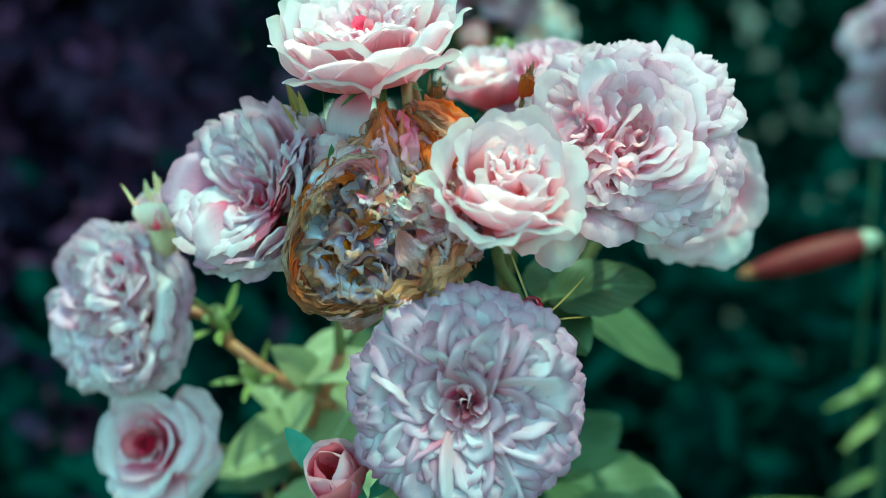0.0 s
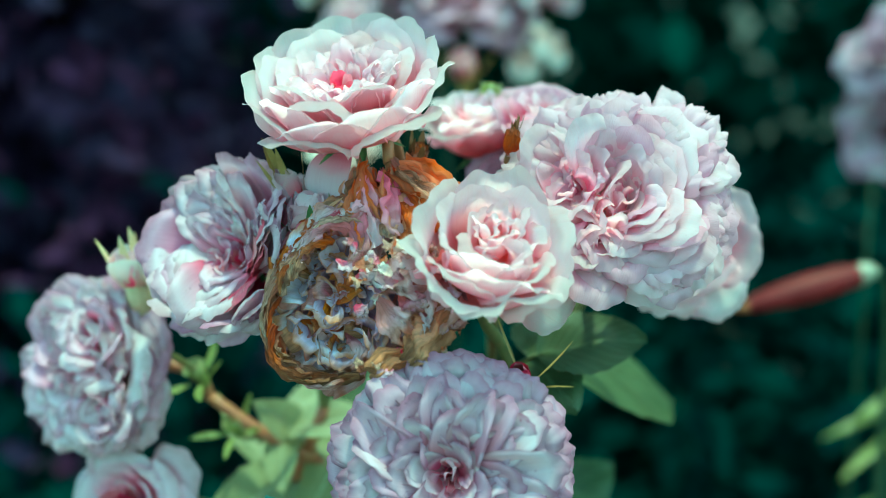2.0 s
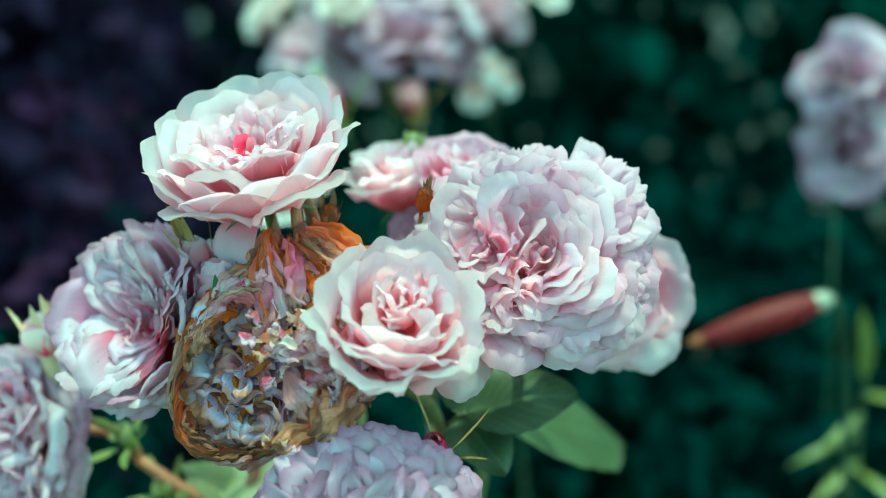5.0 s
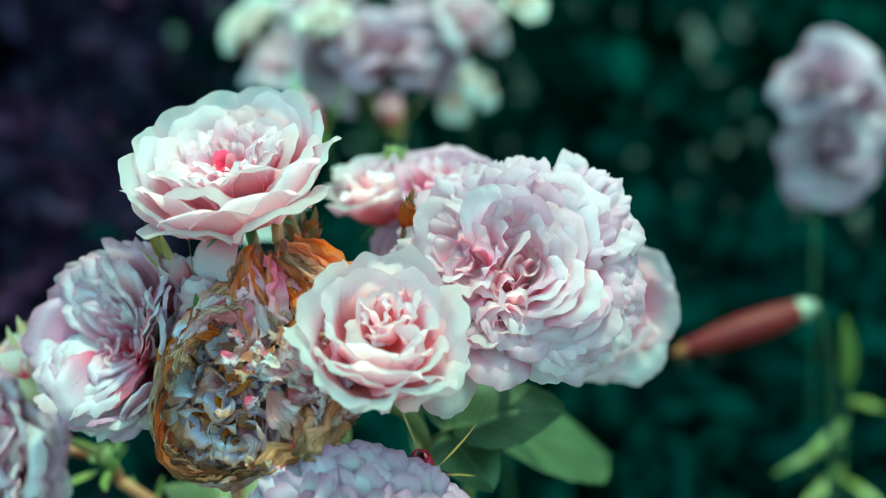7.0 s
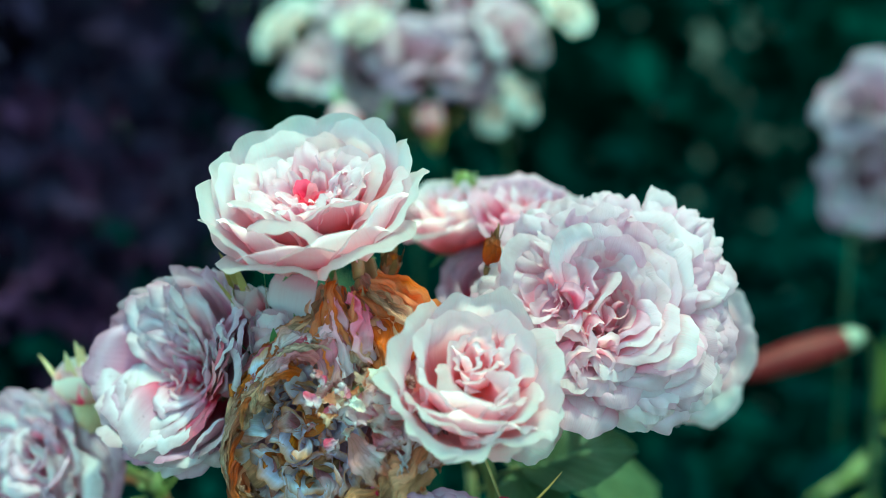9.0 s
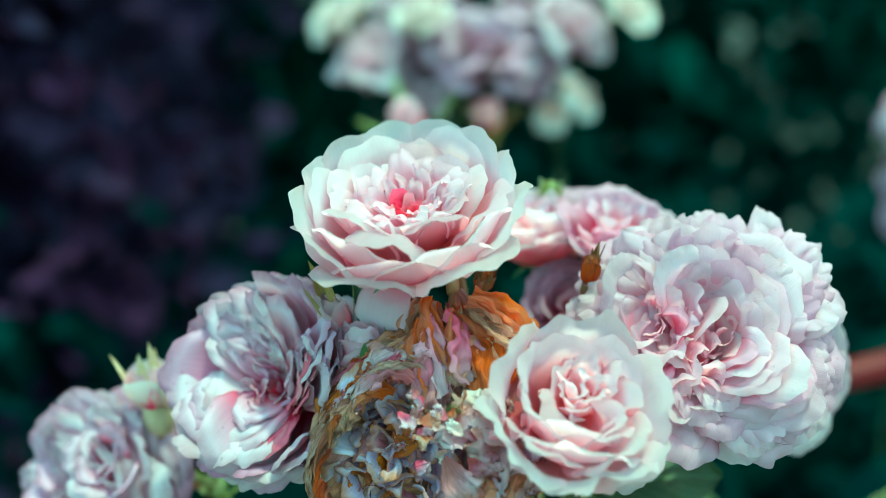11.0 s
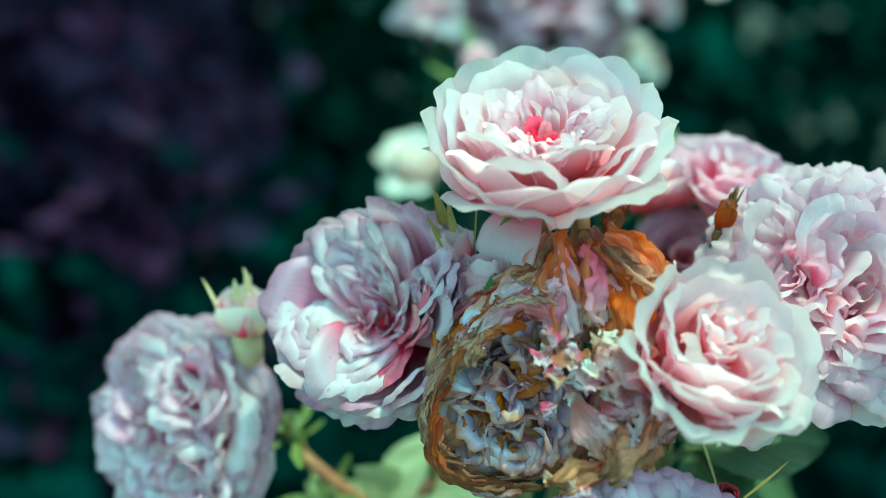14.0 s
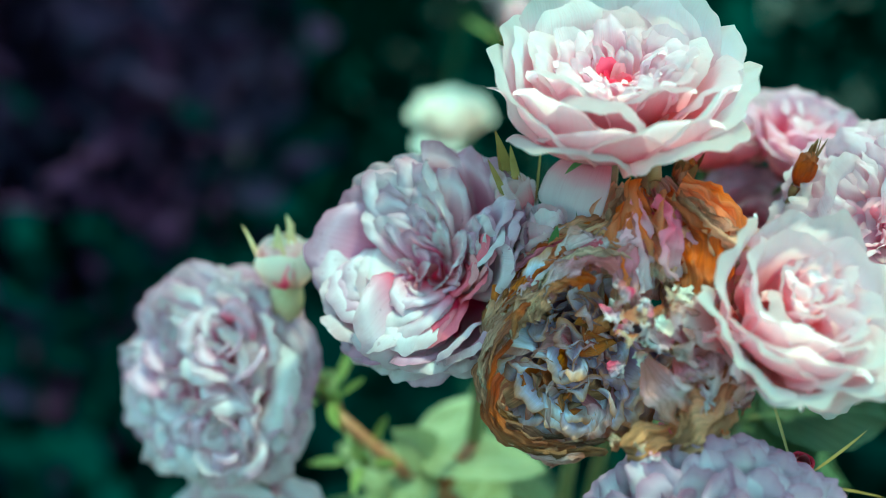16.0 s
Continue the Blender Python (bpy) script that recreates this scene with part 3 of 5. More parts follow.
def leaflet_mesh(rng, base, tip, width, up, fold=0.25, droop=0.12, nu=11, nv=15):
    """A toothed oval leaflet from base to tip, its upper face towards up."""
    base, tip, up = Vector(base), Vector(tip), Vector(up)
    d = tip - base
    L = d.length
    d.normalize()
    side = d.cross(up).normalized()
    nrm = side.cross(d).normalized()
    v = np.linspace(0, 1, nv)[:, None]
    u = np.linspace(-1, 1, nu)[None, :]
    teeth = 1 + 0.06 * (np.arange(nv)[:, None] % 2) * (np.abs(u) > 0.9)
    w = width * 0.5 * np.sin(math.pi * np.clip(v, 0, 1) ** 0.8) ** 0.75 * teeth + 0.0003
    p = rng.uniform(0, 6.28, 2)
    lift = fold * np.abs(u) * w - droop * L * (v ** 2 - v * 0.3) + 0.05 * width * np.sin(5 * v + 2 * u + p[0]) + 0.03 * width * np.sin(9 * v - 3 * u + p[1])
    x = v * L - 0.12 * np.abs(u) * w
    pos = np.array(base) + x[..., None] * np.array(d) + (u * w)[..., None] * np.array(side) + lift[..., None] * np.array(nrm)
    return grid_mesh("leaflet", pos)


def scattered_leaves(name, rng, places, ways, sizes, material):
    """Many small folded leaves in one mesh."""
    n = len(places)
    d = ways / np.linalg.norm(ways, axis=1, keepdims=True)
    ref = rng.normal(size=(n, 3))
    s = np.cross(d, ref)
    s /= np.linalg.norm(s, axis=1, keepdims=True)
    up = np.cross(s, d)
    z = sizes[:, None]
    v0 = places
    v1 = places + d * z * 0.35 + s * z * 0.27 + up * z * 0.07
    v2 = places + d * z * 0.75 + s * z * 0.22 + up * z * 0.04
    v3 = places + d * z - up * z * 0.12
    v4 = places + d * z * 0.75 - s * z * 0.22 + up * z * 0.04
    v5 = places + d * z * 0.35 - s * z * 0.27 + up * z * 0.07
    v6 = places + d * z * 0.55 - up * z * 0.03
    verts = np.stack([v0, v1, v2, v3, v4, v5, v6], 1).reshape(-1, 3)
    k = (np.arange(n) * 7)[:, None]
    faces = np.concatenate([k + np.array(f) for f in ((0, 1, 6), (1, 2, 6), (2, 3, 6), (3, 4, 6), (4, 5, 6), (5, 0, 6))])
    me = bpy.data.meshes.new(name)
    me.from_pydata(verts.tolist(), [], faces.tolist())
    uv = me.uv_layers.new(name="UVMap")
    corner = np.empty(len(me.loops), dtype=np.int32)
    me.loops.foreach_get("vertex_index", corner)
    table = np.array([(0.5, 0), (1, 0.35), (0.9, 0.75), (0.5, 1), (0.1, 0.75), (0, 0.35), (0.5, 0.55)], dtype=np.float32)
    uv.data.foreach_set("uv", table[corner % 7].ravel())
    me.materials.append(material)
    return me


# ---------------------------------------------------------------- ground and hedge
ground_me = bpy.data.meshes.new("ground")
xs = [-300, -30, -6] + [-3 + 0.25 * k for k in range(25)] + [6, 30, 300]
gv = np.array([[(x, y, 0.03 * noise.noise((x * 2.1, y * 2.1, 0)) if abs(x) < 5 and abs(y) < 5 else 0.0) for x in xs] for y in xs])
ground = part("ground", grid_mesh("ground", gv), SOIL)
tagged(ground, "dark bare garden soil under the roses", "ground", kind="structure")

rng = np.random.default_rng(11)


def hedge(name, label, count, lo, hi, size, material, seed, clump=160, spread=0.16, parent=None):
    """Leaves gathered in uneven clumps inside a box."""
    r = np.random.default_rng(seed)
    centres = r.uniform(lo, hi, (clump, 3))
    pick = r.integers(0, clump, count)
    pts = centres[pick] + r.normal(0, spread, (count, 3)) * r.uniform(0.5, 1.2, (clump, 1))[pick]
    pts[:, 2] = np.maximum(pts[:, 2], 0.02)
    ways = r.normal(size=(count, 3)) + np.array([0, -0.5, -0.25])
    ob = new(name, scattered_leaves(name, r, pts, ways, r.uniform(size * 0.6, size * 1.3, count), material))
    return tagged(ob, label, "foliage", kind="stuff")


hedge("hedge_foliage", "dense green hedge leaves, coloured dark for shade", 70000, (-3.2, 1.75, 0.05), (3.2, 2.6, 2.75), 0.075, SHADED_HEDGE_LEAF, 3, 1100, 0.13)
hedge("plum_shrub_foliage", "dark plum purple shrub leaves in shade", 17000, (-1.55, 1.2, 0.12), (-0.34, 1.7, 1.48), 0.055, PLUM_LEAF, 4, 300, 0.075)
hedge("low_foliage", "low green leaves behind the roses, coloured dark for shade", 20000, (-1.3, 0.98, 0.05), (1.3, 1.65, 0.76), 0.06, LOW_SHADED_LEAF, 5, 420, 0.085)

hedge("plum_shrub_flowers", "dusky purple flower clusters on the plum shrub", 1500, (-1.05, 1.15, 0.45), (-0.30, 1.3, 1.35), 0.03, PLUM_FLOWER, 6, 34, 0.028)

def stems(name, label, places, height, radius):
    """Leaning woody stems that carry a hedge's leaves, in one mesh."""
    r = np.random.default_rng(9)
    verts, faces = [], []
    for x, y in places:
        p = Vector((x, y, -0.02))
        side = r.uniform(-0.3, 0.3, 2)
        for k in range(6):
            f = k / 5
            q = p + Vector((side[0] * f + 0.04 * math.sin(5 * f + x), side[1] * f * 0.4, height * f))
            w = radius * (1 - 0.75 * f)
            verts += [q + Vector((w * math.cos(a), w * math.sin(a), 0)) for a in (0, 1.257, 2.513, 3.770, 5.027)]
            if k:
                n = len(verts) - 10
                faces += [(n + t, n + (t + 1) % 5, n + 5 + (t + 1) % 5, n + 5 + t) for t in range(5)]
    me = bpy.data.meshes.new(name)
    me.from_pydata([tuple(v) for v in verts], [], faces)
    me.uv_layers.new(name="UVMap")
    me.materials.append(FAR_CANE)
    return tagged(new(name, me), label, "stems", kind="stuff")


stems("hedge_stems", "dark woody stems inside the hedge", [(-3.2 + 0.32 * k, 2.0 + 0.25 * (k % 3)) for k in range(21)], 2.5, 0.03)
stems("plum_shrub_stems", "dark thin stems of the plum shrub", [(-1.15 + 0.12 * k, 1.3 + 0.12 * (k % 3)) for k in range(8)], 1.2, 0.012)
stems("low_foliage_stems", "dark thin stems of the low plants", [(-1.15 + 0.12 * k, 1.05 + 0.16 * (k % 3)) for k in range(20)], 0.5, 0.006)

# ---------------------------------------------------------------- rose bush: canes, stems and leaves
bush = new("rose_bush")
bush.location = (0.0, 0.52, 0.0)
tagged(bush, "green-brown rose bush canes with toothed green leaves, some coloured as sunlit", "rose bush")
INTO = bush.matrix_basis.inverted()
FORK = Vector((0.0, 0.52, 0.80))


def cane(name, pts, r0, r1, material):
    n = len(pts)
    return part(name, tube_mesh(name, pts, [r0 + (r1 - r0) * k / (n - 1) for k in range(n)], 9, INTO), material, bush)


cane("cane", bend((0.02, 0.55, -0.02), (0.0, 0.58, 0.3), (0.01, 0.5, 0.6), FORK, 14), 0.007, 0.0045, CANE)
cane("cane", bend((-0.05, 0.6, -0.02), (-0.12, 0.6, 0.3), (-0.12, 0.5, 0.6), (-0.10, 0.53, 0.86), 14), 0.006, 0.004, CANE)
cane("cane", bend((0.06, 0.6, -0.02), (0.08, 0.62, 0.3), (0.04, 0.54, 0.6), (0.03, 0.52, 0.88), 14), 0.006, 0.0036, CANE)
JOINTS = {
    "front": (0.012, 0.50, 0.90), "top": (-0.02, 0.47, 0.99), "cup": (0.03, 0.47, 0.98), "big": (0.050, 0.505, 0.985), "behind": (0.052, 0.508, 0.98),
    "left": (-0.055, 0.49, 0.97), "far": (-0.108, 0.492, 0.975), "low": (-0.10, 0.52, 0.87), "wilt": (-0.005, 0.48, 1.0), "back": (0.02, 0.53, 0.97),
}
cane("stem", bend(FORK, (0.0, 0.52, 0.85), (0.01, 0.5, 0.86), JOINTS["front"], 8), 0.0035, 0.0026, STEM)
cane("stem", bend(FORK, (-0.01, 0.53, 0.86), (-0.02, 0.5, 0.92), JOINTS["top"], 8), 0.0038, 0.0026, STEM)
cane("stem", bend(FORK, (0.02, 0.53, 0.87), (0.03, 0.5, 0.91), JOINTS["cup"], 8), 0.0038, 0.0026, STEM)
cane("stem", bend((0.0, 0.515, 0.87), (-0.01, 0.51, 0.92), (-0.01, 0.49, 0.95), JOINTS["wilt"], 8), 0.003, 0.0024, STEM)
cane("stem", bend((0.02, 0.515, 0.87), (0.03, 0.53, 0.9), (0.02, 0.53, 0.93), JOINTS["back"], 8), 0.003, 0.0024, STEM)
cane("stem", bend((0.03, 0.52, 0.87), (0.034, 0.52, 0.91), (0.042, 0.51, 0.95), JOINTS["big"], 8), 0.0036, 0.0026, STEM)
cane("stem", bend((-0.10, 0.53, 0.85), (-0.09, 0.51, 0.9), (-0.07, 0.5, 0.93), JOINTS["left"], 8), 0.0034, 0.0026, RED_STEM)
cane("stem", bend((-0.062, 0.497, 0.94), (-0.08, 0.49, 0.952), (-0.095, 0.49, 0.965), JOINTS["far"], 8), 0.003, 0.0026, RED_STEM)
cane("stem", bend((-0.10, 0.53, 0.85), (-0.10, 0.53, 0.855), (-0.10, 0.525, 0.86), JOINTS["low"], 6), 0.0034, 0.0028, STEM)
cane("stem", bend(FORK, (-0.02, 0.5, 0.87), (-0.03, 0.485, 0.925), (-0.062, 0.497, 0.94), 8), 0.003, 0.0026, RED_STEM)

lrng = np.random.default_rng(21)


def leaf(base, tip, width, up=(0, -0.3, 1), pairs=2, size=0.6, stem_from=None, material=LEAF, end=1.0):
    """A compound leaf: petiole with an end leaflet and pairs of side leaflets."""
    base, tip = Vector(base), Vector(tip)
    d = tip - base
    L = d.length
    stem_from = Vector(stem_from) if stem_from is not None else base - d * 0.5
    mid = base + d * 0.5
    pet = part("leaf", tube_mesh("leaf", [stem_from, stem_from.lerp(base, 0.5) + Vector((0, 0, L * 0.03)), base], [0.0013, 0.001, 0.0008], 6, INTO), STEM, bush)
    dn = d.normalized()
    side = dn.cross(Vector(up)).normalized()

    def piece(b, t, w):
        me = leaflet_mesh(lrng, b, t, w, up, lrng.uniform(0.1, 0.3), lrng.uniform(0.0, 0.2))
        me.transform(INTO)
        part("leaflet", me, material, pet)

    piece(base, base + d * end, width)
    for k in range(pairs):
        at = base + (stem_from - base) * (0.12 + 0.75 * k / max(1, pairs))
        for s in (-1, 1):
            piece(at, at + (dn * 0.45 + side * s * 0.9).normalized() * L * size * lrng.uniform(0.85, 1.1), width * size * 1.05)
    return pet


leaf((-0.075, 0.50, 0.955), (-0.030, 0.475, 0.972), 0.022, (-0.2, -0.5, 1), 1, 0.7, (-0.09, 0.505, 0.945), SUNLIT_LEAF)
leaf((-0.070, 0.505, 0.950), (-0.082, 0.480, 0.976), 0.017, (0.3, -0.8, 0.4), 0, 0.7, (-0.066, 0.508, 0.936), SUNLIT_LEAF)
leaf((-0.070, 0.51, 0.930), (-0.112, 0.470, 0.918), 0.028, (0.1, -0.6, 0.8), 2, 0.8, (-0.04, 0.515, 0.93), SUNLIT_LEAF)
leaf((-0.05, 0.50, 0.895), (-0.100, 0.460, 0.890), 0.030, (0.1, -0.6, 0.8), 2, 0.8, (-0.02, 0.51, 0.90), SUNLIT_LEAF)
leaf((-0.045, 0.515, 0.945), (-0.064, 0.470, 0.926), 0.026, (0.1, -0.6, 0.8), 1, 0.8, (-0.02, 0.52, 0.92), SUNLIT_LEAF)
leaf((-0.035, 0.530, 0.975), (-0.062, 0.510, 0.960), 0.024, (0.2, -0.4, 0.9), 1, 0.8, (-0.01, 0.53, 0.96))
leaf((-0.020, 0.520, 0.930), (-0.052, 0.495, 0.910), 0.026, (0.1, -0.5, 0.9), 1, 0.8, (0.0, 0.52, 0.92))
leaf((-0.085, 0.520, 0.905), (-0.120, 0.490, 0.900), 0.026, (0.0, -0.5, 0.9), 1, 0.8, (-0.05, 0.52, 0.90))
leaf((0.045, 0.50, 0.985), (0.118, 0.585, 0.932), 0.062, (0.1, -0.5, 0.9), 0, 0.6, (0.03, 0.49, 0.97))
leaf((0.04, 0.46, 1.005), (0.085, 0.46, 1.012), 0.034, (0.0, -0.5, 0.9), 1, 0.7, (0.025, 0.48, 0.985))
leaf((0.035, 0.505, 0.905), (0.108, 0.468, 0.892), 0.048, (0.1, -0.45, 0.9), 1, 0.8, (0.01, 0.51, 0.90))
leaf((-0.070, 0.76, 0.97), (-0.085, 0.74, 1.005), 0.036, (0.0, -0.6, 0.8), 1, 0.7, (-0.06, 0.77, 0.94))
cane("cane", bend((-0.05, 0.85, -0.02), (-0.05, 0.84, 0.3), (-0.05, 0.8, 0.7), (-0.06, 0.77, 0.94), 12), 0.004, 0.002, FAR_CANE)

# ---------------------------------------------------------------- the blooms
TO_CAM = Vector((0.02, -0.90, 0.40))


def two(inner, outer, at):
    return lambda s: inner if s < at else outer


# full rosette that faces the path
rg = np.random.default_rng(101)
F = 0.0448
P = [(p, s * 0.1) for p, s in whorl(rg, F, 12, (0.02, 0.18), 0.9, (-0.04, 0.10), -0.45, (0.01, 0.05), (5, 30), (0, 30), (0.04, 0.10), (0.9, 1.4), 0.10, (65, 40), (0.5, 0.2), (0.0, 0.05), 0.04)]
for n, reach, ht, lean, width in ((7, 0.20, 0.03, 30, 0.10), (10, 0.33, 0.07, 40, 0.13), (14, 0.47, 0.11, 46, 0.16), (18, 0.61, 0.13, 52, 0.18), (22, 0.74, 0.12, 58, 0.19), (26, 0.85, 0.07, 66, 0.20), (30, 0.92, 0.00, 78, 0.19)):
    for k in range(n):
        side = rg.choice((-1, 1))
        P.append((one(rg, F, 360 * (k + reach * 3) / n + rg.normal(0, 7), reach * (1 + rg.normal(0, 0.03)), ht + rg.normal(0, 0.02), 46, lean + rg.normal(0, 8), width * rg.uniform(0.8, 1.25), rg.uniform(1.2, 2.6), 0.07, 0.02,
                      side * abs(rg.normal(6, 22)), 0.05, 0.02, 0.04, (0.04, -0.22)), 0.2 + 0.6 * reach))
P += [(p, 0.5) for p, s in whorl(rg, F, 50, (0.35, 0.95), 0.9, (-0.02, 0.0, -0.10), -0.45, (0.03, 0.1), (40, 75), (52, 82), (0.16, 0.24), (1.0, 2.4), 0.08, 30, 0.04, (0.02, 0.05), 0.05)]
P += skirt(rg, F, 0, 360, 84, (0.93, 1.01), (0.0, -0.34), (72, 128), (0.17, 0.25), (60, 84), (1.8, 2.8), 0.12, 0.03, (0.08, -0.62), 12)
FRONT = bloom("rose", "mauve full rosette rose with tightly packed petals, coloured as in shade", (0.0090, 0.366, 0.996), (-0.03, -0.98, 0.17), F, P, lambda s: CRIMSON if s < 0.03 else LILAC if s < 0.36 else SHADED_MAUVE, 0.5, 20, JOINTS["front"], level=True)

# open pink rose on the tallest stalk
rg = np.random.default_rng(102)
T = 0.0368
P = [(p, 0.1) for p, s in whorl(rg, T, 16, (0.02, 0.20), 0.9, (-0.14, 0.02), -0.50, (0.02, 0.06), (5, 25), (-8, 20), (0.06, 0.14), (0.8, 1.2), 0.12, (50, 18), (0.3, 0.03), (0, 0.04))]
P += [(p, 0.4) for p, s in whorl(rg, T, 34, (0.20, 0.50), 0.9, (0.05, 0.17), -0.50, (0.03, 0.07), (12, 40), (-4, 24), (0.10, 0.20), (0.8, 1.3), 0.30, (34, 18), (0.2, 0.03), (0.02, 0.08), 0.12, lip=0.05)]
P += [(p, 0.6) for p, s in whorl(rg, T, 16, (0.46, 0.74), 1.0, (0.16, 0.20), -0.60, (0.05, 0.1), (44, 76), (0, 20), (0.28, 0.42), (1.2, 1.8), 0.12, 8, 0.0, (0.02, 0.05), 0.05, lip=0.07)]
for az, reach, ht, lean, width, lip in ((288, 0.82, 0.08, -4, 0.62, 0.10), (314, 0.96, -0.08, 34, 0.56, 0.12), (260, 0.86, 0.04, 2, 0.56, 0.08), (350, 0.94, 0.10, 14, 0.60, 0.07), (322, 0.80, 0.14, -4, 0.52, 0.07), (18, 0.86, 0.20, 4, 0.46, 0.05),
                                        (46, 0.80, 0.28, -4, 0.44, 0.05), (76, 0.80, 0.28, -6, 0.48, 0.05), (104, 0.80, 0.27, -6, 0.48, 0.05), (132, 0.82, 0.26, -4, 0.50, 0.05), (158, 0.86, 0.20, 0, 0.48, 0.05), (184, 0.90, 0.14, 4, 0.52, 0.07),
                                        (212, 0.92, 0.04, 6, 0.58, 0.07), (238, 0.97, -0.12, 26, 0.54, 0.10), (62, 0.72, 0.27, -4, 0.44, 0.05), (170, 0.76, 0.20, -4, 0.46, 0.06), (228, 0.78, 0.14, -4, 0.50, 0.07)):
    P.append((one(rg, T, az, reach, ht, 88, lean, width, 1.7, 0.08, lip, rg.normal(0, 4), 0.03, 0.01, base=(0.08, -0.62), n=25, fray=0.35), 0.9))
hang = petal_points(rg, 0.004, -0.024, 0.020, -0.046, radians(110), radians(165), 0.0115, 2.5, 0.05, 0.08, nu=15, nv=15)
turned = radians(230)
hang = hang @ np.array([[math.cos(turned), math.sin(turned), 0], [-math.sin(turned), math.cos(turned), 0], [0, 0, 1]])
P.append((hang, 2.0))
TOP = bloom("rose", "open clear pink rose with a deep pink heart", (-0.0255, 0.424, 1.1250), (-0.06, -0.33, 0.94), T, P, lambda s: SILVER if s > 1 else HEART if s < 0.2 else BLUSH if s < 0.5 else PINK, 0.66, 0, JOINTS["top"], stalk=RED_STEM, level=True)

# cupped pink rose
rg = np.random.default_rng(103)
C = 0.0270
P = [(p, 0.2) for p, s in rosette(rg, C, (0.04, 0.14), 0.46, 14, 0.16, 0, 0, (0, 1), reach=(0.1, 0.95), height=(0.36, 0.46, 0.30), lean=(-14, 24), width=(0.34, 0.62), base_h=-1.2, ruffle=0.22, cup=(0.8, 1.4), twist=34, jitter=1.5, lip=0.06)]
for az, reach, ht, lean, width, fold, twist in ((250, 0.40, 0.44, -8, 0.56, 0.0, 6), (318, 0.46, 0.42, -10, 0.42, 0.5, 24), (352, 0.52, 0.40, 0, 0.46, 0.3, -20), (110, 0.54, 0.48, 0, 0.56, 0.05, -10),
                                                (160, 0.60, 0.48, -2, 0.60, 0.0, 10), (266, 0.64, 0.40, -8, 0.80, 0.0, -6), (50, 0.62, 0.46, 2, 0.54, 0.0, 8),
                                                (205, 0.56, 0.44, -4, 0.50, 0.1, 8), (232, 0.76, 0.36, -2, 0.60, 0.0, 6), (312, 0.74, 0.32, 0, 0.60, 0.1, 6), (292, 0.52, 0.42, -10, 0.50, 0.2, -14)):
    P.append((one(rg, C, az, reach, ht, 62, lean, width, 1.4, 0.12, 0.06, twist, 0.05, 0.02, fold, (0.06, -0.66)), 0.6))
for az, reach, ht, lean, width, lip in ((152, 0.84, 0.46, 0, 0.78, 0.05), (84, 0.80, 0.52, 2, 0.70, 0.05), (14, 0.92, 0.30, 24, 0.66, 0.09), (292, 0.86, 0.18, 8, 0.76, 0.10), (232, 0.92, 0.18, 14, 0.62, 0.08), (196, 0.98, 0.30, 14, 0.50, 0.06),
                                        (330, 0.96, 0.06, 40, 0.58, 0.12)):
    P.append((one(rg, C, az, reach, ht, 86, lean, width, 1.75, 0.17, lip, rg.normal(0, 4), 0.08, 0.02, base=(0.08, -0.74), n=25, fray=0.5), 0.9))
CUP = bloom("rose", "cupped pale pink rose with curled white petal rims", (0.0250, 0.388, 1.071), (0.14, -0.60, 0.79), C, P, two(PINK, PINK, 0.4), 0.74, 40, JOINTS["cup"], level=True)
loose_petal(CUP, (0.034, 0.402, 1.056), (0.052, 0.405, 1.039), 0.0125, (0.1, -1, 0.3), PINK, 5)
loose_petal(CUP, (0.010, 0.398, 1.066), (-0.004, 0.384, 1.066), 0.008, (-0.3, -1, 0.5), PINK, 6)

# large ruffled rose
rg = np.random.default_rng(104)
B = 0.0475
P = [(p, 0.4 + 0.3 * s) for p, s in whorl(rg, B, 30, (0.4, 0.9), 0.9, (0.02, 0.02, -0.06), -0.5, (0.03, 0.1), (40, 75), (48, 78), (0.20, 0.30), (1.4, 2.6), 0.14, 16, 0.04, (0.03, 0.08), 0.06)]
P += skirt(rg, B, 5, 168, 54, (0.62, 1.00), (0.22, -0.04), (16, 84), (0.15, 0.23), (46, 84), (1.0, 2.2), 0.24, 0.07, (0.08, -0.55), 26, 0.12)
P += skirt(rg, B, 28, 62, 10, (0.98, 1.10), (0.06, -0.12), (60, 86), (0.15, 0.20), (60, 84), (1.0, 1.8), 0.30, 0.06, (0.08, -0.55), 24, 0.16)
P += skirt(rg, B, -70, 20, 62, (0.72, 0.98), (0.08, -0.26), (44, 116), (0.16, 0.26), (60, 95), (1.8, 2.8), 0.16, 0.04, (0.08, -0.6), 12, 0.08)
P += skirt(rg, B, -110, -60, 20, (0.56, 0.72), (0.06, -0.20), (58, 120), (0.18, 0.26), (60, 95), (1.8, 2.8), 0.20, 0.04, (0.08, -0.6), 14, 0.1)
P += skirt(rg, B, 128, 205, 20, (0.80, 1.02), (0.08, -0.16), (30, 84), (0.20, 0.28), (55, 88), (1.4, 2.2), 0.16, 0.05, (0.08, -0.6), 14)
P += skirt(rg, B, 185, 245, 14, (0.60, 0.80), (0.12, -0.20), (20, 88), (0.22, 0.30), (55, 88), (1.4, 2.2), 0.14, 0.05, (0.08, -0.6), 12)
P += rosette(rg, B, (-0.38, 0.06), 0.50, 22, 0.02, -12, 0, (0.25, 0.6), reach=(0.05, 1.0), height=(0.24, 0.34, 0.10), lean=(-10, 40), width=(0.16, 0.44), base_h=-0.6, ruffle=0.20, cup=(0.9, 1.6), lip=0.05, twist=26, jitter=1.6)
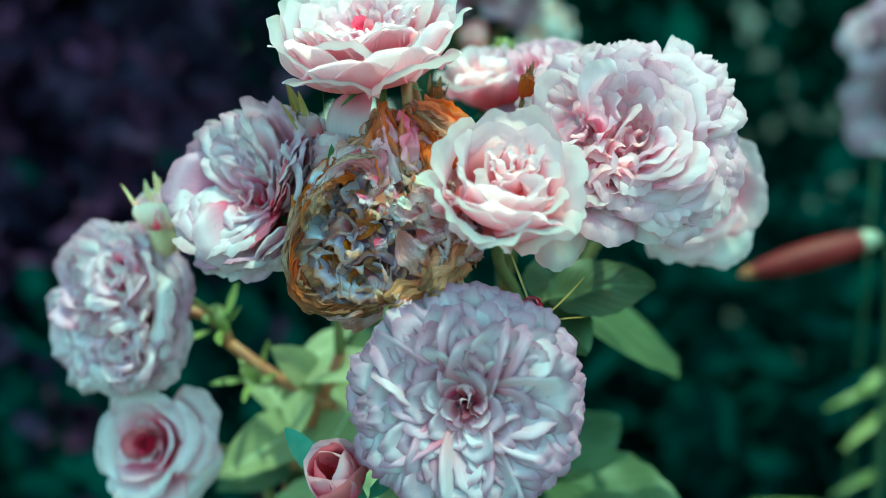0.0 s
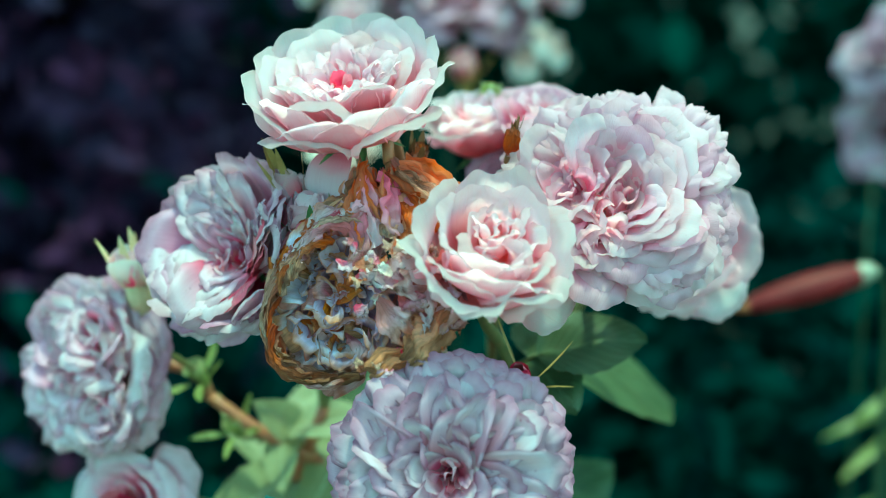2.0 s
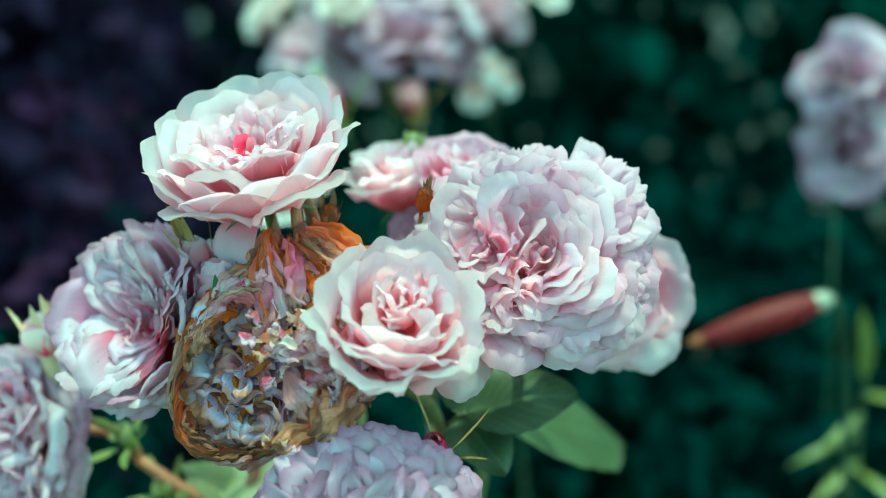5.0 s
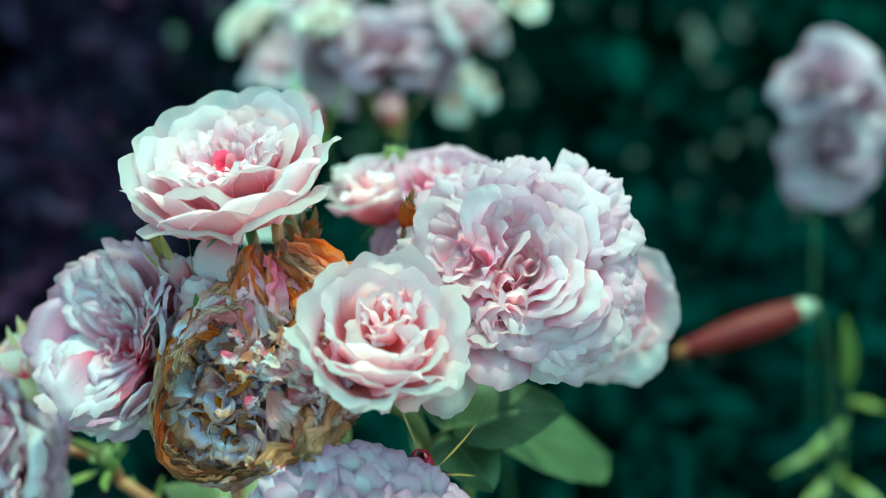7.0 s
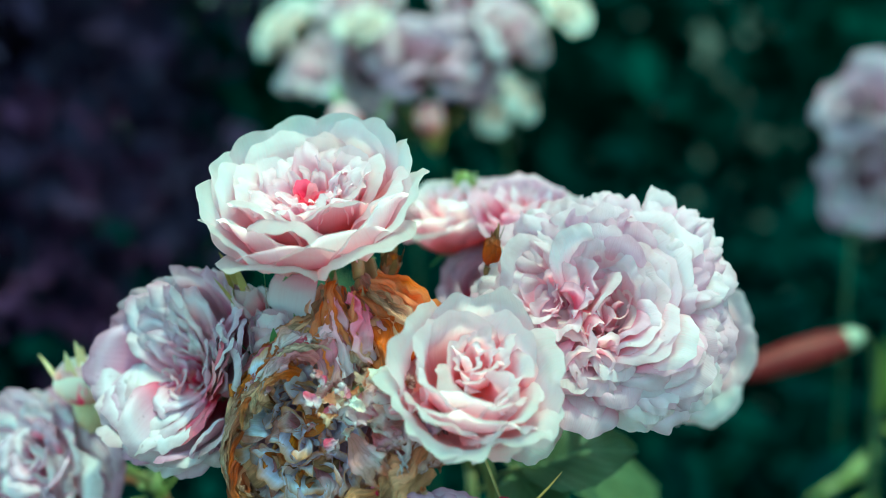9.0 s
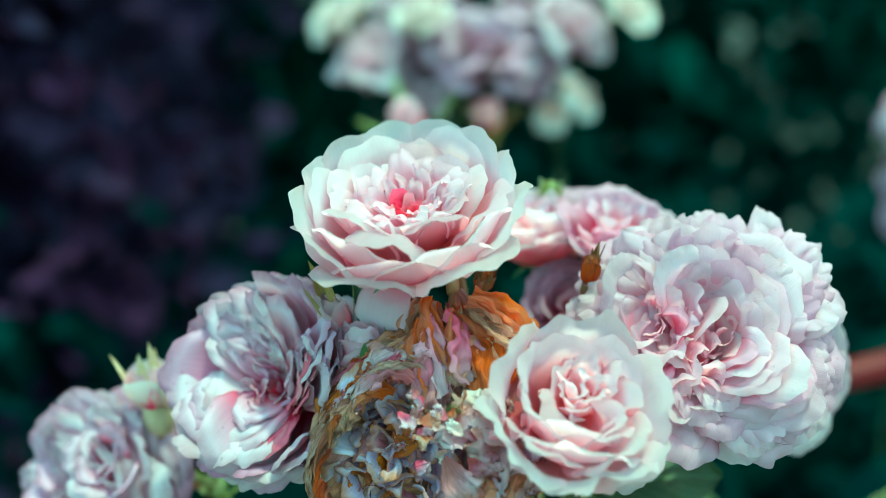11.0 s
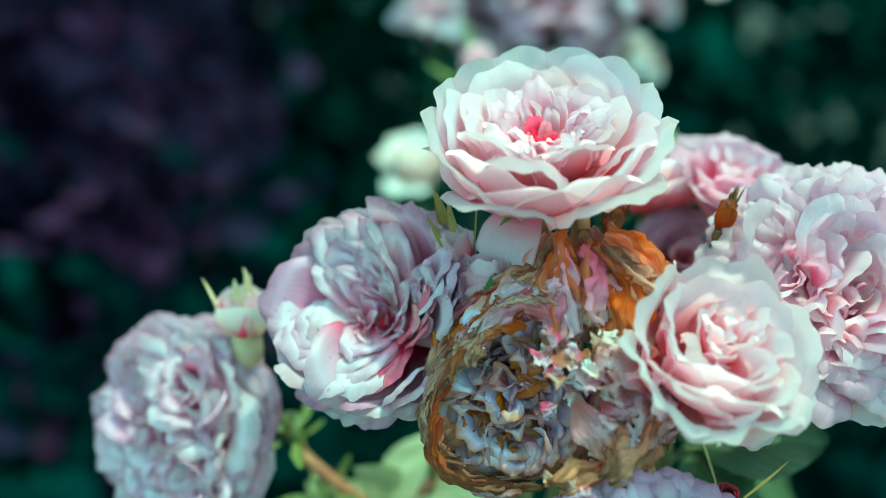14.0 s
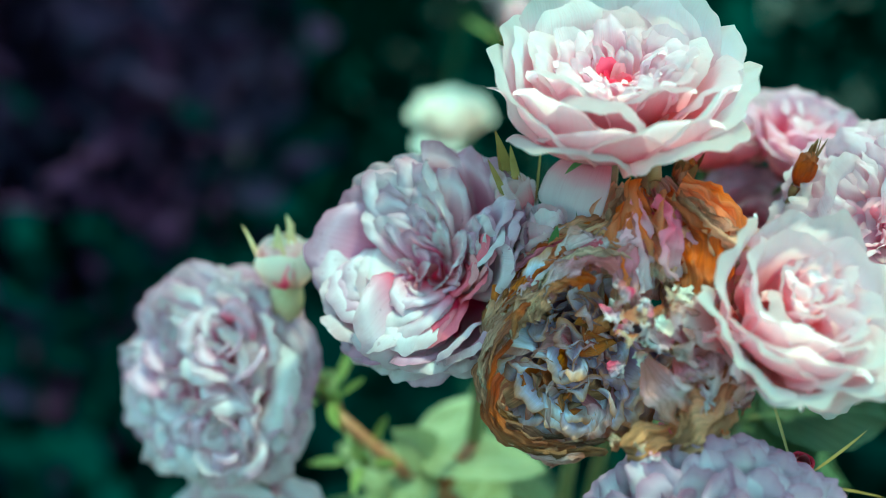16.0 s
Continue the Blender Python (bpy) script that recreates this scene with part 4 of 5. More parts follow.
P += rosette(rg, B, (-0.14, -0.40), 0.32, 11, 0.0, 20, 260, (0.05, 0.6), reach=(0.05, 1.0), height=(0.40, 0.40, 0.10), lean=(-10, 30), width=(0.26, 0.56), base_h=-0.7, ruffle=0.22, cup=(0.6, 1.1), twist=30, fold=0.3)
P += [(p, 0.5) for p, s in whorl(rg, B, 26, (0.15, 0.70), 0.9, (-0.10, -0.10), -0.5, (0.01, 0.05), (40, 70), (60, 84), (0.20, 0.30), (1.6, 2.6), 0.10, 14, 0.0, (0.0, 0.05), 0.06)]
P += [(p, 0.25) for p, s in whorl(rg, B, 18, (0.10, 0.45), 0.9, (-0.02, 0.06), -0.5, (0.01, 0.05), (20, 50), (10, 50), (0.16, 0.24), (0.9, 1.6), 0.18, 34, 0.1, (0.0, 0.05), 0.06)]
P += rosette(rg, B, (0.10, 0.02), 0.24, 8, -0.04, 0, 0, (0.1, 0.5), reach=(0.05, 1.0), height=(0.30, 0.40, 0.20), lean=(-10, 30), width=(0.26, 0.56), base_h=-0.8, ruffle=0.14, cup=(0.8, 1.2), twist=30)
P += rosette(rg, B, (-0.10, -0.12), 0.24, 8, -0.02, 0, 0, (0.1, 0.5), reach=(0.05, 1.0), height=(0.24, 0.34, 0.20), lean=(-10, 30), width=(0.28, 0.56), base_h=-0.8, ruffle=0.14, cup=(0.8, 1.2), twist=30)
P += nest(rg, B, 322, 11, (0.24, 0.50, 0.84), (0.24, 0.26, 0.06), (2, 16, 46), (0.20, 0.28, 0.34), (14, 60), 6, (1.0, 1.6), 0.09, 0.06, (0.05, -0.4), 9, s=(0.6, 0.9))
P += nest(rg, B, 38, 8, (0.30, 0.56, 0.88), (0.18, 0.20, 0.08), (44, 62, 74), (0.26, 0.34, 0.38), (30, 66), 12, (2.0, 3.2), 0.10, 0.03, (0.05, -0.4), 8)
P += nest(rg, B, 84, 7, (0.26, 0.52, 0.80), (0.24, 0.28, 0.14), (6, 30, 60), (0.20, 0.26, 0.28), (20, 60), 14, (1.1, 1.8), 0.16, 0.06, (0.05, -0.4), 14)
P += nest(rg, B, 278, 7, (0.42, 0.72), (0.14, 0.0), (40, 84), (0.18, 0.26), (30, 64), 12, (1.2, 2.0), 0.14, 0.06, (0.05, -0.4), 14)
P.append((one(rg, B, 118, 0.46, 0.36, 16, -12, 0.27, 0.95, 0.05, 0.10, 8, base=(0.08, -0.3)), 0.9))
P.append((one(rg, B, 150, 0.70, 0.26, 40, -4, 0.32, 1.1, 0.08, 0.08, 0, base=(0.08, -0.4)), 0.9))
bloom("rose", "large ruffled pale pink rose with quartered petals", (0.0695, 0.422, 1.0800), (-0.02, -0.79, 0.61), B, P, lambda s: BLUSH if s < 0.3 or int(s * 997) % 3 == 0 else LILAC, 0.55, 0, JOINTS["big"], level=True)

# open rose half hidden behind the large one
rg = np.random.default_rng(105)
H = 0.0345
P = [(p, 0.2) for p, s in whorl(rg, H, 12, (0.2, 0.6), 1.0, (0.1, 0.1), -0.4, (0.03, 0.1), (20, 60), (10, 50), (0.3, 0.5), (1.2, 2.0), 0.08, 8, 0, (0.0, 0.05))]
for az, reach, ht, lean, width, lip in ((30, 0.95, 0.05, 50, 0.50, 0.06), (352, 0.98, 0.02, 56, 0.50, 0.06), (312, 1.02, 0.02, 60, 0.46, 0.14), (276, 0.84, -0.10, 70, 0.34, 0.08), (240, 0.84, -0.05, 60, 0.40, 0.05), (215, 0.80, 0.0, 60, 0.40, 0.05), (75, 0.9, 0.0, 50, 0.5, 0.05), (160, 0.9, 0.0, 50, 0.5, 0.05)):
    P.append((one(rg, H, az, reach, ht, 80, lean, width, 1.8, 0.10, lip, rg.normal(0, 5), base=(0.07, -0.5)), 0.8))
bloom("rose", "open soft pink rose partly covered by a larger bloom", (0.1010, 0.464, 1.047), (0.28, -0.85, 0.10), H, P, two(LILAC, BLUSH, 0.3), 0.5, 0, JOINTS["behind"], level=True)

# mauve rose turned aside
rg = np.random.default_rng(106)
L = 0.0360
P = [(p, 0.3 * s) for p, s in rosette(rg, L, (-0.04, -0.06), 0.30, 14, -0.30, 0, 0, (0.0, 1.0), reach=(0.05, 1.0), height=(0.2, 0.3), lean=(-10, 30), width=(0.2, 0.46), base_h=-0.6, ruffle=0.16, cup=(0.8, 1.3), twist=34)]
P += skirt(rg, L, 0, 360, 60, (0.84, 1.00), (0.24, -0.22), (-4, 52), (0.26, 0.36), (72, 94), (1.6, 2.6), 0.08, 0.05, (0.08, -0.72), 12, s=(0.7, 1.0))
P += nest(rg, L, 132, 12, (0.22, 0.52, 0.86), (-0.06, 0.12, 0.24), (14, 30, 36), (0.14, 0.22, 0.30), (16, 56), 16, (0.8, 1.6), 0.11, 0.06, (0.05, -0.5), 26)
P += nest(rg, L, 84, 15, (0.22, 0.52, 0.84), (-0.06, 0.12, 0.24), (6, 22, 30), (0.12, 0.17, 0.22), (16, 56), 16, (0.8, 1.5), 0.16, 0.06, (0.05, -0.5), 30)
P += nest(rg, L, 12, 16, (0.30, 0.60, 0.88), (0.02, 0.16, 0.24), (-8, 6, 20), (0.14, 0.22, 0.28), (16, 60), 16, (0.9, 1.6), 0.12, 0.05, (0.05, -0.5), 16)
P += nest(rg, L, 256, 10, (0.28, 0.58, 0.92), (-0.06, 0.06, 0.20), (18, 34, 46), (0.20, 0.30, 0.38), (24, 60), 14, (1.2, 2.0), 0.09, 0.06, (0.05, -0.5), 18)
P += nest(rg, L, 190, 8, (0.40, 0.70, 0.98), (0.04, 0.16, 0.22), (10, 26, 40), (0.26, 0.36, 0.44), (30, 62), 14, (1.6, 2.4), 0.08, 0.06, (0.05, -0.5), 14)
P += rosette(rg, L, (-0.22, -0.10), 0.26, 10, -0.18, 0, 0, (0.2, 0.7), reach=(0.1, 1.0), height=(0.30, 0.30), lean=(-5, 40), width=(0.24, 0.44), base_h=-0.6, ruffle=0.24, cup=(0.7, 1.3), twist=40)
P += [(p, 0.02) for p, s in nest(rg, L, 340, 5, (0.50, 0.70), (0.08, 0.22), (10, 30), (0.18, 0.24), (20, 60), 12, (1.0, 1.6), 0.10, 0.03, (0.05, -0.6), 12)]
P += [(p, 0.02) for p, s in nest(rg, L, 284, 4, (0.56, 0.80), (0.0, 0.15), (20, 40), (0.20, 0.26), (24, 60), 6, (1.2, 2.0), 0.10, 0.03, (0.05, -0.56), 10)]
bloom("rose", "mauve quartered rose with frilled edges and crimson depths", (-0.0768, 0.425, 1.0642), (-0.42, -0.74, 0.52), L, P, lambda s: CRIMSON if s < 0.05 else MAUVE if int(s * 997) % 2 == 0 else SILVER, 0.6, 0, JOINTS["left"], level=True)

# domed mauve rose at the outer end of the cluster
rg = np.random.default_rng(107)
D = 0.042
P = whorl(rg, D, 40, (0.30, 0.94), 0.85, (0.16, 0.16, -0.04), -0.5, (0.03, 0.10), (30, 52, 74), (36, 56, 80), (0.20, 0.28, 0.36), (1.2, 1.8, 2.4), 0.12, (36, 16), (0.1, 0.0), (0.03, 0.10), 0.06)
P += rosette(rg, D, (0.30, 0.34), 0.52, 15, 0.10, 16, 50, (0.3, 0.9), reach=(0.10, 1.0), height=(0.26, 0.32, 0.08), lean=(-6, 44), width=(0.24, 0.50), base_h=-0.6, ruffle=0.09, cup=(1.0, 1.8), lip=0.06, twist=16, jitter=1.2)
P += rosette(rg, D, (0.34, -0.40), 0.46, 13, 0.08, 18, 310, (0.3, 0.9), reach=(0.10, 1.0), height=(0.26, 0.32, 0.08), lean=(-6, 44), width=(0.24, 0.50), base_h=-0.6, ruffle=0.09, cup=(1.0, 1.8), lip=0.06, twist=16, jitter=1.2)
P += rosette(rg, D, (-0.30, -0.14), 0.44, 16, 0.02, 14, 190, (0.0, 0.7), reach=(0.05, 1.0), height=(0.18, 0.34, 0.08), lean=(-10, 46), width=(0.16, 0.40), base_h=-0.6, ruffle=0.14, cup=(0.9, 1.6), lip=0.05, twist=30, jitter=1.6)
P += nest(rg, D, 118, 12, (0.36, 0.64, 0.94), (0.18, 0.26, 0.10), (10, 36, 64), (0.20, 0.30, 0.36), (24, 64), 16, (1.2, 2.0), 0.10, 0.06, (0.05, -0.45), 12)
P += nest(rg, D, 205, 12, (0.56, 0.76, 0.98), (0.14, 0.20, 0.02), (20, 44, 74), (0.16, 0.24, 0.30), (30, 66), 20, (1.0, 1.8), 0.14, 0.06, (0.05, -0.45), 18)
P += nest(rg, D, 268, 14, (0.50, 0.72, 0.98), (0.12, 0.16, 0.0), (20, 46, 80), (0.16, 0.24, 0.30), (30, 66), 22, (1.0, 1.8), 0.14, 0.06, (0.05, -0.45), 18)
P += skirt(rg, D, 0, 360, 54, (0.86, 1.00), (0.06, -0.40), (44, 120), (0.28, 0.36), (64, 95), (1.8, 2.8), 0.10, 0.05, (0.08, -0.6), 12, 0.06)
bloom("rose", "domed mauve rose with faded packed petals", (-0.1495, 0.454, 1.004), (-0.50, -0.80, 0.26), D, P, lambda s: LILAC if s < 0.06 or int(s * 997) % 7 == 0 else MAUVE if int(s * 997) % 2 == 0 else SILVER, 0.55, 0, JOINTS["far"], stalk=RED_STEM, level=True)

# small half-open rose below
rg = np.random.default_rng(108)
P = whorl(rg, 0.026, 14, (0.08, 0.42), 0.9, (0.22, 0.26), -0.5, (0.03, 0.06), (5, 25), (-8, 12), (0.20, 0.34), (0.8, 1.0), 0.10, 10, 0.05, (0, 0.03))
P = [(p, s * 0.5) for p, s in P] + [(p, 0.5 + 0.3 * s) for p, s in whorl(rg, 0.026, 9, (0.5, 0.9), 1.0, (0.3, 0.26), -0.6, (0.05, 0.08), (40, 66), (8, 40), (0.5, 0.7), (1.1, 1.6), 0.10, 6, 0.0, (0.05, 0.12))]
P += [(p, 0.9) for p, s in whorl(rg, 0.026, 6, (1.15, 1.4), 1.0, (0.0, -0.3), -0.6, (0.06, 0.1), (70, 92), (75, 105), (0.6, 0.72), (1.8, 2.6), 0.08, 6, 0.0, (0.08, 0.15))]
bloom("rose", "half-open mauve pink rose with a crimson heart", (-0.134, 0.444, 0.946), (-0.25, -0.85, 0.42), 0.026, P, lambda s: CRIMSON if s < 0.36 else LILAC if s < 0.6 else SILVER, 0.55, 0, JOINTS["low"])

# withered nodding rose
rg = np.random.default_rng(109)
W = 0.0310
P = [(p, 0.1 + 0.3 * s) for p, s in whorl(rg, W, 36, (0.16, 0.90), 0.8, (-0.06, 0.02, -0.08), -0.6, (0.03, 0.14), (34, 62, 80), (-40, -4, 40), (0.20, 0.31, 0.38), (0.8, 1.0, 1.4), 0.20, 40, 0.12, (-0.04, 0.08), 0.06, 0.07, jitter=1.9, nu=19, nv=19, lip=0.05)]
for at, size, n, way in (((-0.26, 0.44), 0.40, 9, 120), ((0.10, 0.06), 0.40, 8, 30), ((-0.10, -0.40), 0.46, 9, 250)):
    P += rosette(rg, W, at, size, n, -0.10, 12, way, (0.0, 0.4), reach=(0.15, 1.0), height=(0.16, 0.34, 0.16), lean=(-40, 34), width=(0.40, 0.74), base_h=-0.7, ruffle=0.18, cup=(0.7, 1.2), twist=44, fold=0.15, crumple=0.06, jitter=1.9, nu=19, nv=19, lip=0.05)
P += skirt(rg, W, 195, 330, 16, (0.62, 0.96), (0.16, 0.0), (-10, 40), (0.24, 0.34), (60, 84), (0.9, 1.4), 0.18, 0.04, (0.08, -0.6), 30, 0.08, s=(0.2, 0.4))
WILTED = bloom("withered_rose", "withered nodding rose with ash mauve petals and brown papery rims", (-0.0310, 0.398, 1.0500), (-0.22, -0.96, 0.10), W, P, lambda s: DRY_PLUM if s < 0.03 or int(s * 997) % 7 == 0 else BROWN if int(s * 997) % 6 == 0 else ASHEN, 0.9, 0, JOINTS["wilt"], green=TAN_SEPAL, level=True)
HIP = Vector((-0.0215, 0.410, 1.0925))
MIDDLE = Vector((-0.031, 0.400, 1.051))
EDGE = bend((-0.014, 0.404, 1.084), (-0.050, 0.408, 1.090), (-0.088, 0.406, 1.012), (-0.020, 0.382, 1.0235), 61)
for k in range(62):
    i0 = int(rg.uniform(0, 48) if k < 38 else rg.uniform(0, 22))
    i1 = min(60, i0 + int(rg.uniform(7, 20)))
    shift = Vector((0, rg.uniform(-0.010, 0.010), 0))
    grow = 1.0 + rg.uniform(-0.06, 0.03) + 24.0 * min(0, shift.y) * rg.uniform(0.5, 1.0)
    run = [MIDDLE + (EDGE[i] - MIDDLE) * (grow + dg) + shift for i, dg in ((i0, -0.10), (i0 + (i1 - i0) // 3, 0.02), (i0 + 2 * (i1 - i0) // 3, 0.04), (i1, -0.08))]
    b = (run[1] * 18 - run[0] * 5 - run[2] * 9 + run[3] * 2) / 6
    c = (run[2] * 18 - run[3] * 5 - run[1] * 9 + run[0] * 2) / 6
    outward = (run[1] - MIDDLE).normalized()
    strap(WILTED, run[0], b, c, run[3], rg.uniform(0.0010, 0.0026) * (1.5 if i0 < 18 else 0.9), tuple(outward + Vector((0.4 * rg.normal(), -0.9, 0.4 * rg.normal()))), (TAN, BROWN, TAN, DRY_PLUM, TAN, BROWN, PAPER)[k % 7], 140 + k, 0.5, 0.26, 0.5, 0.3, 0.30)
strap(WILTED, (0.014, 0.396, 1.050), (0.010, 0.384, 1.044), (-0.004, 0.379, 1.037), (-0.018, 0.377, 1.031), 0.0048, (0.2, -0.9, 0.5), BROWN, 31, 0.5, 0.22, 0.3, 0.6, 0.26)
strap(WILTED, (0.012, 0.394, 1.058), (0.012, 0.386, 1.050), (0.006, 0.380, 1.044), (-0.004, 0.376, 1.036), 0.0070, (0.3, -0.9, 0.2), BROWN, 32, 0.4, 0.22, 0.3, 0.6, 0.26)
strap(WILTED, (0.012, 0.400, 1.066), (0.014, 0.390, 1.058), (0.010, 0.384, 1.050), (0.002, 0.380, 1.042), 0.0070, (0.4, -0.9, 0.2), DRY_PLUM, 33, 0.4, 0.22, 0.3, 0.6, 0.26)
for k in range(56):
    f = rg.uniform(0, 1)
    if k < 16 or k > 43:
        a, skin, w = Vector((-0.013 + 0.008 * rg.normal(), 0.392 + 0.003 * rg.normal(), 1.063 + 0.006 * rg.normal())), (WHITE, DRY_PLUM, SILVER, AMBER)[k % 4], rg.uniform(0.0018, 0.0036)
    elif k < 30:
        a, skin, w = Vector((-0.002 + 0.006 * rg.normal(), 0.391 + 0.003 * rg.normal(), 1.052 + 0.006 * rg.normal())), (DRY_PLUM, ASHEN, DRY_PLUM, SILVER)[k % 4], rg.uniform(0.0040, 0.0070)
    else:
        a, skin, w = Vector((0.006 - 0.026 * f, 0.384 - 0.006 * f, 1.042 - 0.012 * f)) + Vector(rg.normal(size=3)) * 0.0015, (LILAC, TAN, AMBER)[k % 3], rg.uniform(0.0012, 0.0024)
    b = a + (Vector(rg.normal(size=3)) + Vector((0, -0.5, -0.1))).normalized() * w * rg.uniform(1.8, 3.0)
    loose_petal(WILTED, a, b, w, (0.6 * rg.normal(), -1, 0.6), skin, 240 + k, 0.10, 0.9, 0.45, 0.5)

# spent rose: dry petals hang like a curtain from its hip
rg = np.random.default_rng(110)
P = [(p, s) for p, s in whorl(rg, 0.022, 16, (0.10, 0.8), 1.0, (0.35, -0.25), -1.15, (0.08, 0.25), (0, 55), (-30, 40), (0.12, 0.24), (1.2, 2.2), 0.50, 30, 0.1, (-0.10, 0.08), 0.06, 0.28, jitter=1.5, nu=14, nv=16)]
SPENT = bloom("withered_rose", "spent rose hanging in dry amber and russet petals", (-0.009, 0.412, 1.066), (0.10, -0.40, -0.90), 0.022, P, lambda s: DRY_PLUM if s < 0.15 or int(s * 997) % 6 == 0 else LILAC if s < 0.30 else AMBER, 1.2, 0, JOINTS["wilt"], green=RED_STEM, sepals=0, stalk=RED_STEM)
for k in range(24):
    f = (k % 6) / 5
    back = 0.000 + 0.004 * (k // 6)
    a = Vector((-0.022 + 0.014 * f, 0.408 + back, 1.093 + 0.003 * rg.normal()))
    b = Vector((-0.021 + 0.030 * f + 0.003 * rg.normal(), 0.396 + back + 0.004 * f, 1.067 + 0.003 * f + 0.005 * rg.normal()))
    strap(SPENT, a, a.lerp(b, 0.3) + Vector((0.003 * rg.normal(), -0.003, 0.002)), a.lerp(b, 0.7) + Vector((0.003 * rg.normal(), -0.003, 0.001)), b, rg.uniform(0.0018, 0.0052), (0.9 * rg.normal(), -1, 0.3),
          (AMBER, DRY_PLUM, AMBER, BLUSH, AMBER, TAN, RUSSET)[k % 7], 80 + k, 0.6, 0.30, 0.35, 0.8, 0.24)
for k, (a, b, c, d, w, way, skin) in enumerate((((-0.008, 0.412, 1.094), (0.002, 0.408, 1.091), (0.006, 0.402, 1.082), (0.004, 0.398, 1.066), 0.0075, (0.3, -1, 0.3), AMBER), ((-0.012, 0.410, 1.093), (-0.004, 0.402, 1.090), (0.000, 0.398, 1.080), (-0.002, 0.394, 1.070), 0.0070, (-0.2, -1, 0.3), RUSSET),
                                                ((-0.006, 0.416, 1.096), (0.006, 0.414, 1.092), (0.012, 0.408, 1.080), (0.011, 0.402, 1.062), 0.0085, (0.5, -1, 0.2), AMBER), ((-0.019, 0.408, 1.092), (-0.018, 0.403, 1.088), (-0.016, 0.400, 1.080), (-0.014, 0.398, 1.070), 0.0040, (0.6, -1, 0.2), LILAC))):
    strap(SPENT, a, b, c, d, w, way, skin, 60 + k, 0.3, 0.20, 0.30, 0.9, 0.22)

# pink roses behind the pair of pink ones
rg = np.random.default_rng(112)
for centre, axis, R, skin, label in (((0.018, 0.500, 1.094), (0.0, -0.18, 0.97), 0.028, PINK, "pale pink rose behind the tall pink rose"),
                                     ((0.046, 0.484, 1.096), (0.1, -0.3, 0.95), 0.027, LILAC, "faded lilac pink rose among the cluster"),
                                     ((0.030, 0.482, 1.068), (0.0, -0.75, 0.6), 0.022, MAUVE, "small faded mauve rose deep in the cluster")):
    P = whorl(rg, R, 30, (0.12, 0.95), 0.85, (0.45, 0.42, 0.16), -0.5, (0.03, 0.1), (8, 50, 86), (0, 12, 40), (0.2, 0.36, 0.56), (0.8, 1.1, 1.6), 0.10, 12, 0.04, (0, 0.08))
    bloom("rose", label, centre, axis, R, P, two(BLUSH, skin, 0.2), 0.5, 0, JOINTS["back"])

# ---------------------------------------------------------------- buds
bud("rose_bud", "plump crimson and white rose bud with green sepals", (-0.037, 0.385, 0.951), (-0.041, 0.367, 0.977), 0.027, LILAC, BLUE_SEPAL, (0.0, 0.50, 0.88), 5, 52, 0.95, seed=2, second=CRIMSON, sepal_w=0.28)
bud("rose_bud", "tiny dark red rose bud with thread-like sepals", (0.035, 0.396, 1.017), (0.033, 0.389, 1.0285), 0.0082, CRIMSON, TAN_SEPAL, (0.03, 0.46, 0.97), 5, 45, 1.7, RED_STEM, seed=3, sepal_w=0.09)
bud("rose_bud", "slender pink rose bud with long pointed sepals", (-0.0475, 0.430, 1.075), (-0.0535, 0.428, 1.0915), 0.0125, PINK, TAN_SEPAL, (-0.03, 0.47, 1.0), 5, -10, 1.45, seed=4, sepal_w=0.20)
bud("rose_bud", "brown dried rose bud with pointed sepals", (0.031, 0.436, 1.091), (0.0335, 0.434, 1.104), 0.0070, RUSSET, BROWN_SEPAL, JOINTS["back"], 5, -22, 1.2, seed=5, sepal_w=0.24, stalk=BROWN_SEPAL)
bud("rose_bud", "small brown rose hip with dried sepals", (-0.004, 0.436, 1.089), (-0.001, 0.434, 1.099), 0.0085, RUSSET, BROWN_SEPAL, JOINTS["top"], 5, 0, 1.1, seed=6, sepal_w=0.26)
bud("rose_bud", "pale pink opening rose bud with tan sepals", (-0.122, 0.458, 1.034), (-0.123, 0.456, 1.057), 0.022, WHITE, CREAM_SEPAL, JOINTS["far"], 5, -12, 1.15, seed=7, sepal_w=0.16, second=BLUSH)
bud("rose_bud", "blush rose bud wrapped in pale sepals", (-0.038, 0.424, 1.061), (-0.0435, 0.419, 1.085), 0.019, BLUSH, SEPAL, (-0.03, 0.47, 1.0), 5, 8, 0.9, seed=8)

bud("rose_hip", "young green rose hip with spread yellow-green sepals", (-0.109, 0.489, 0.984), (-0.112, 0.484, 0.994), 0.012, LIME_PETAL, LIME_SEPAL, JOINTS["far"], 5, 50, 1.6, seed=15, petals=3, sepal_w=0.3)
bud("rose_hip", "green rose hip with open pale sepals", (-0.096, 0.492, 0.957), (-0.098, 0.486, 0.966), 0.010, LIME_PETAL, LIME_SEPAL, (-0.080, 0.491, 0.953), 5, 50, 1.5, seed=16, petals=3, sepal_w=0.3)
bud("rose_bud", "small yellow-green rose hip with pale sepals", (0.024, 0.512, 1.098), (0.022, 0.508, 1.110), 0.011, LIME_PETAL, PALE_SEPAL, JOINTS["back"], 5, 12, 0.8, seed=9)

# ---------------------------------------------------------------- roses of the neighbouring bush
far_bush = new("rose_bush")
far_bush.location = (0.05, 0.9, 0.0)
tagged(far_bush, "blurred green rose bush canes behind the cluster", "rose bush")
FAR_INTO = far_bush.matrix_basis.inverted()
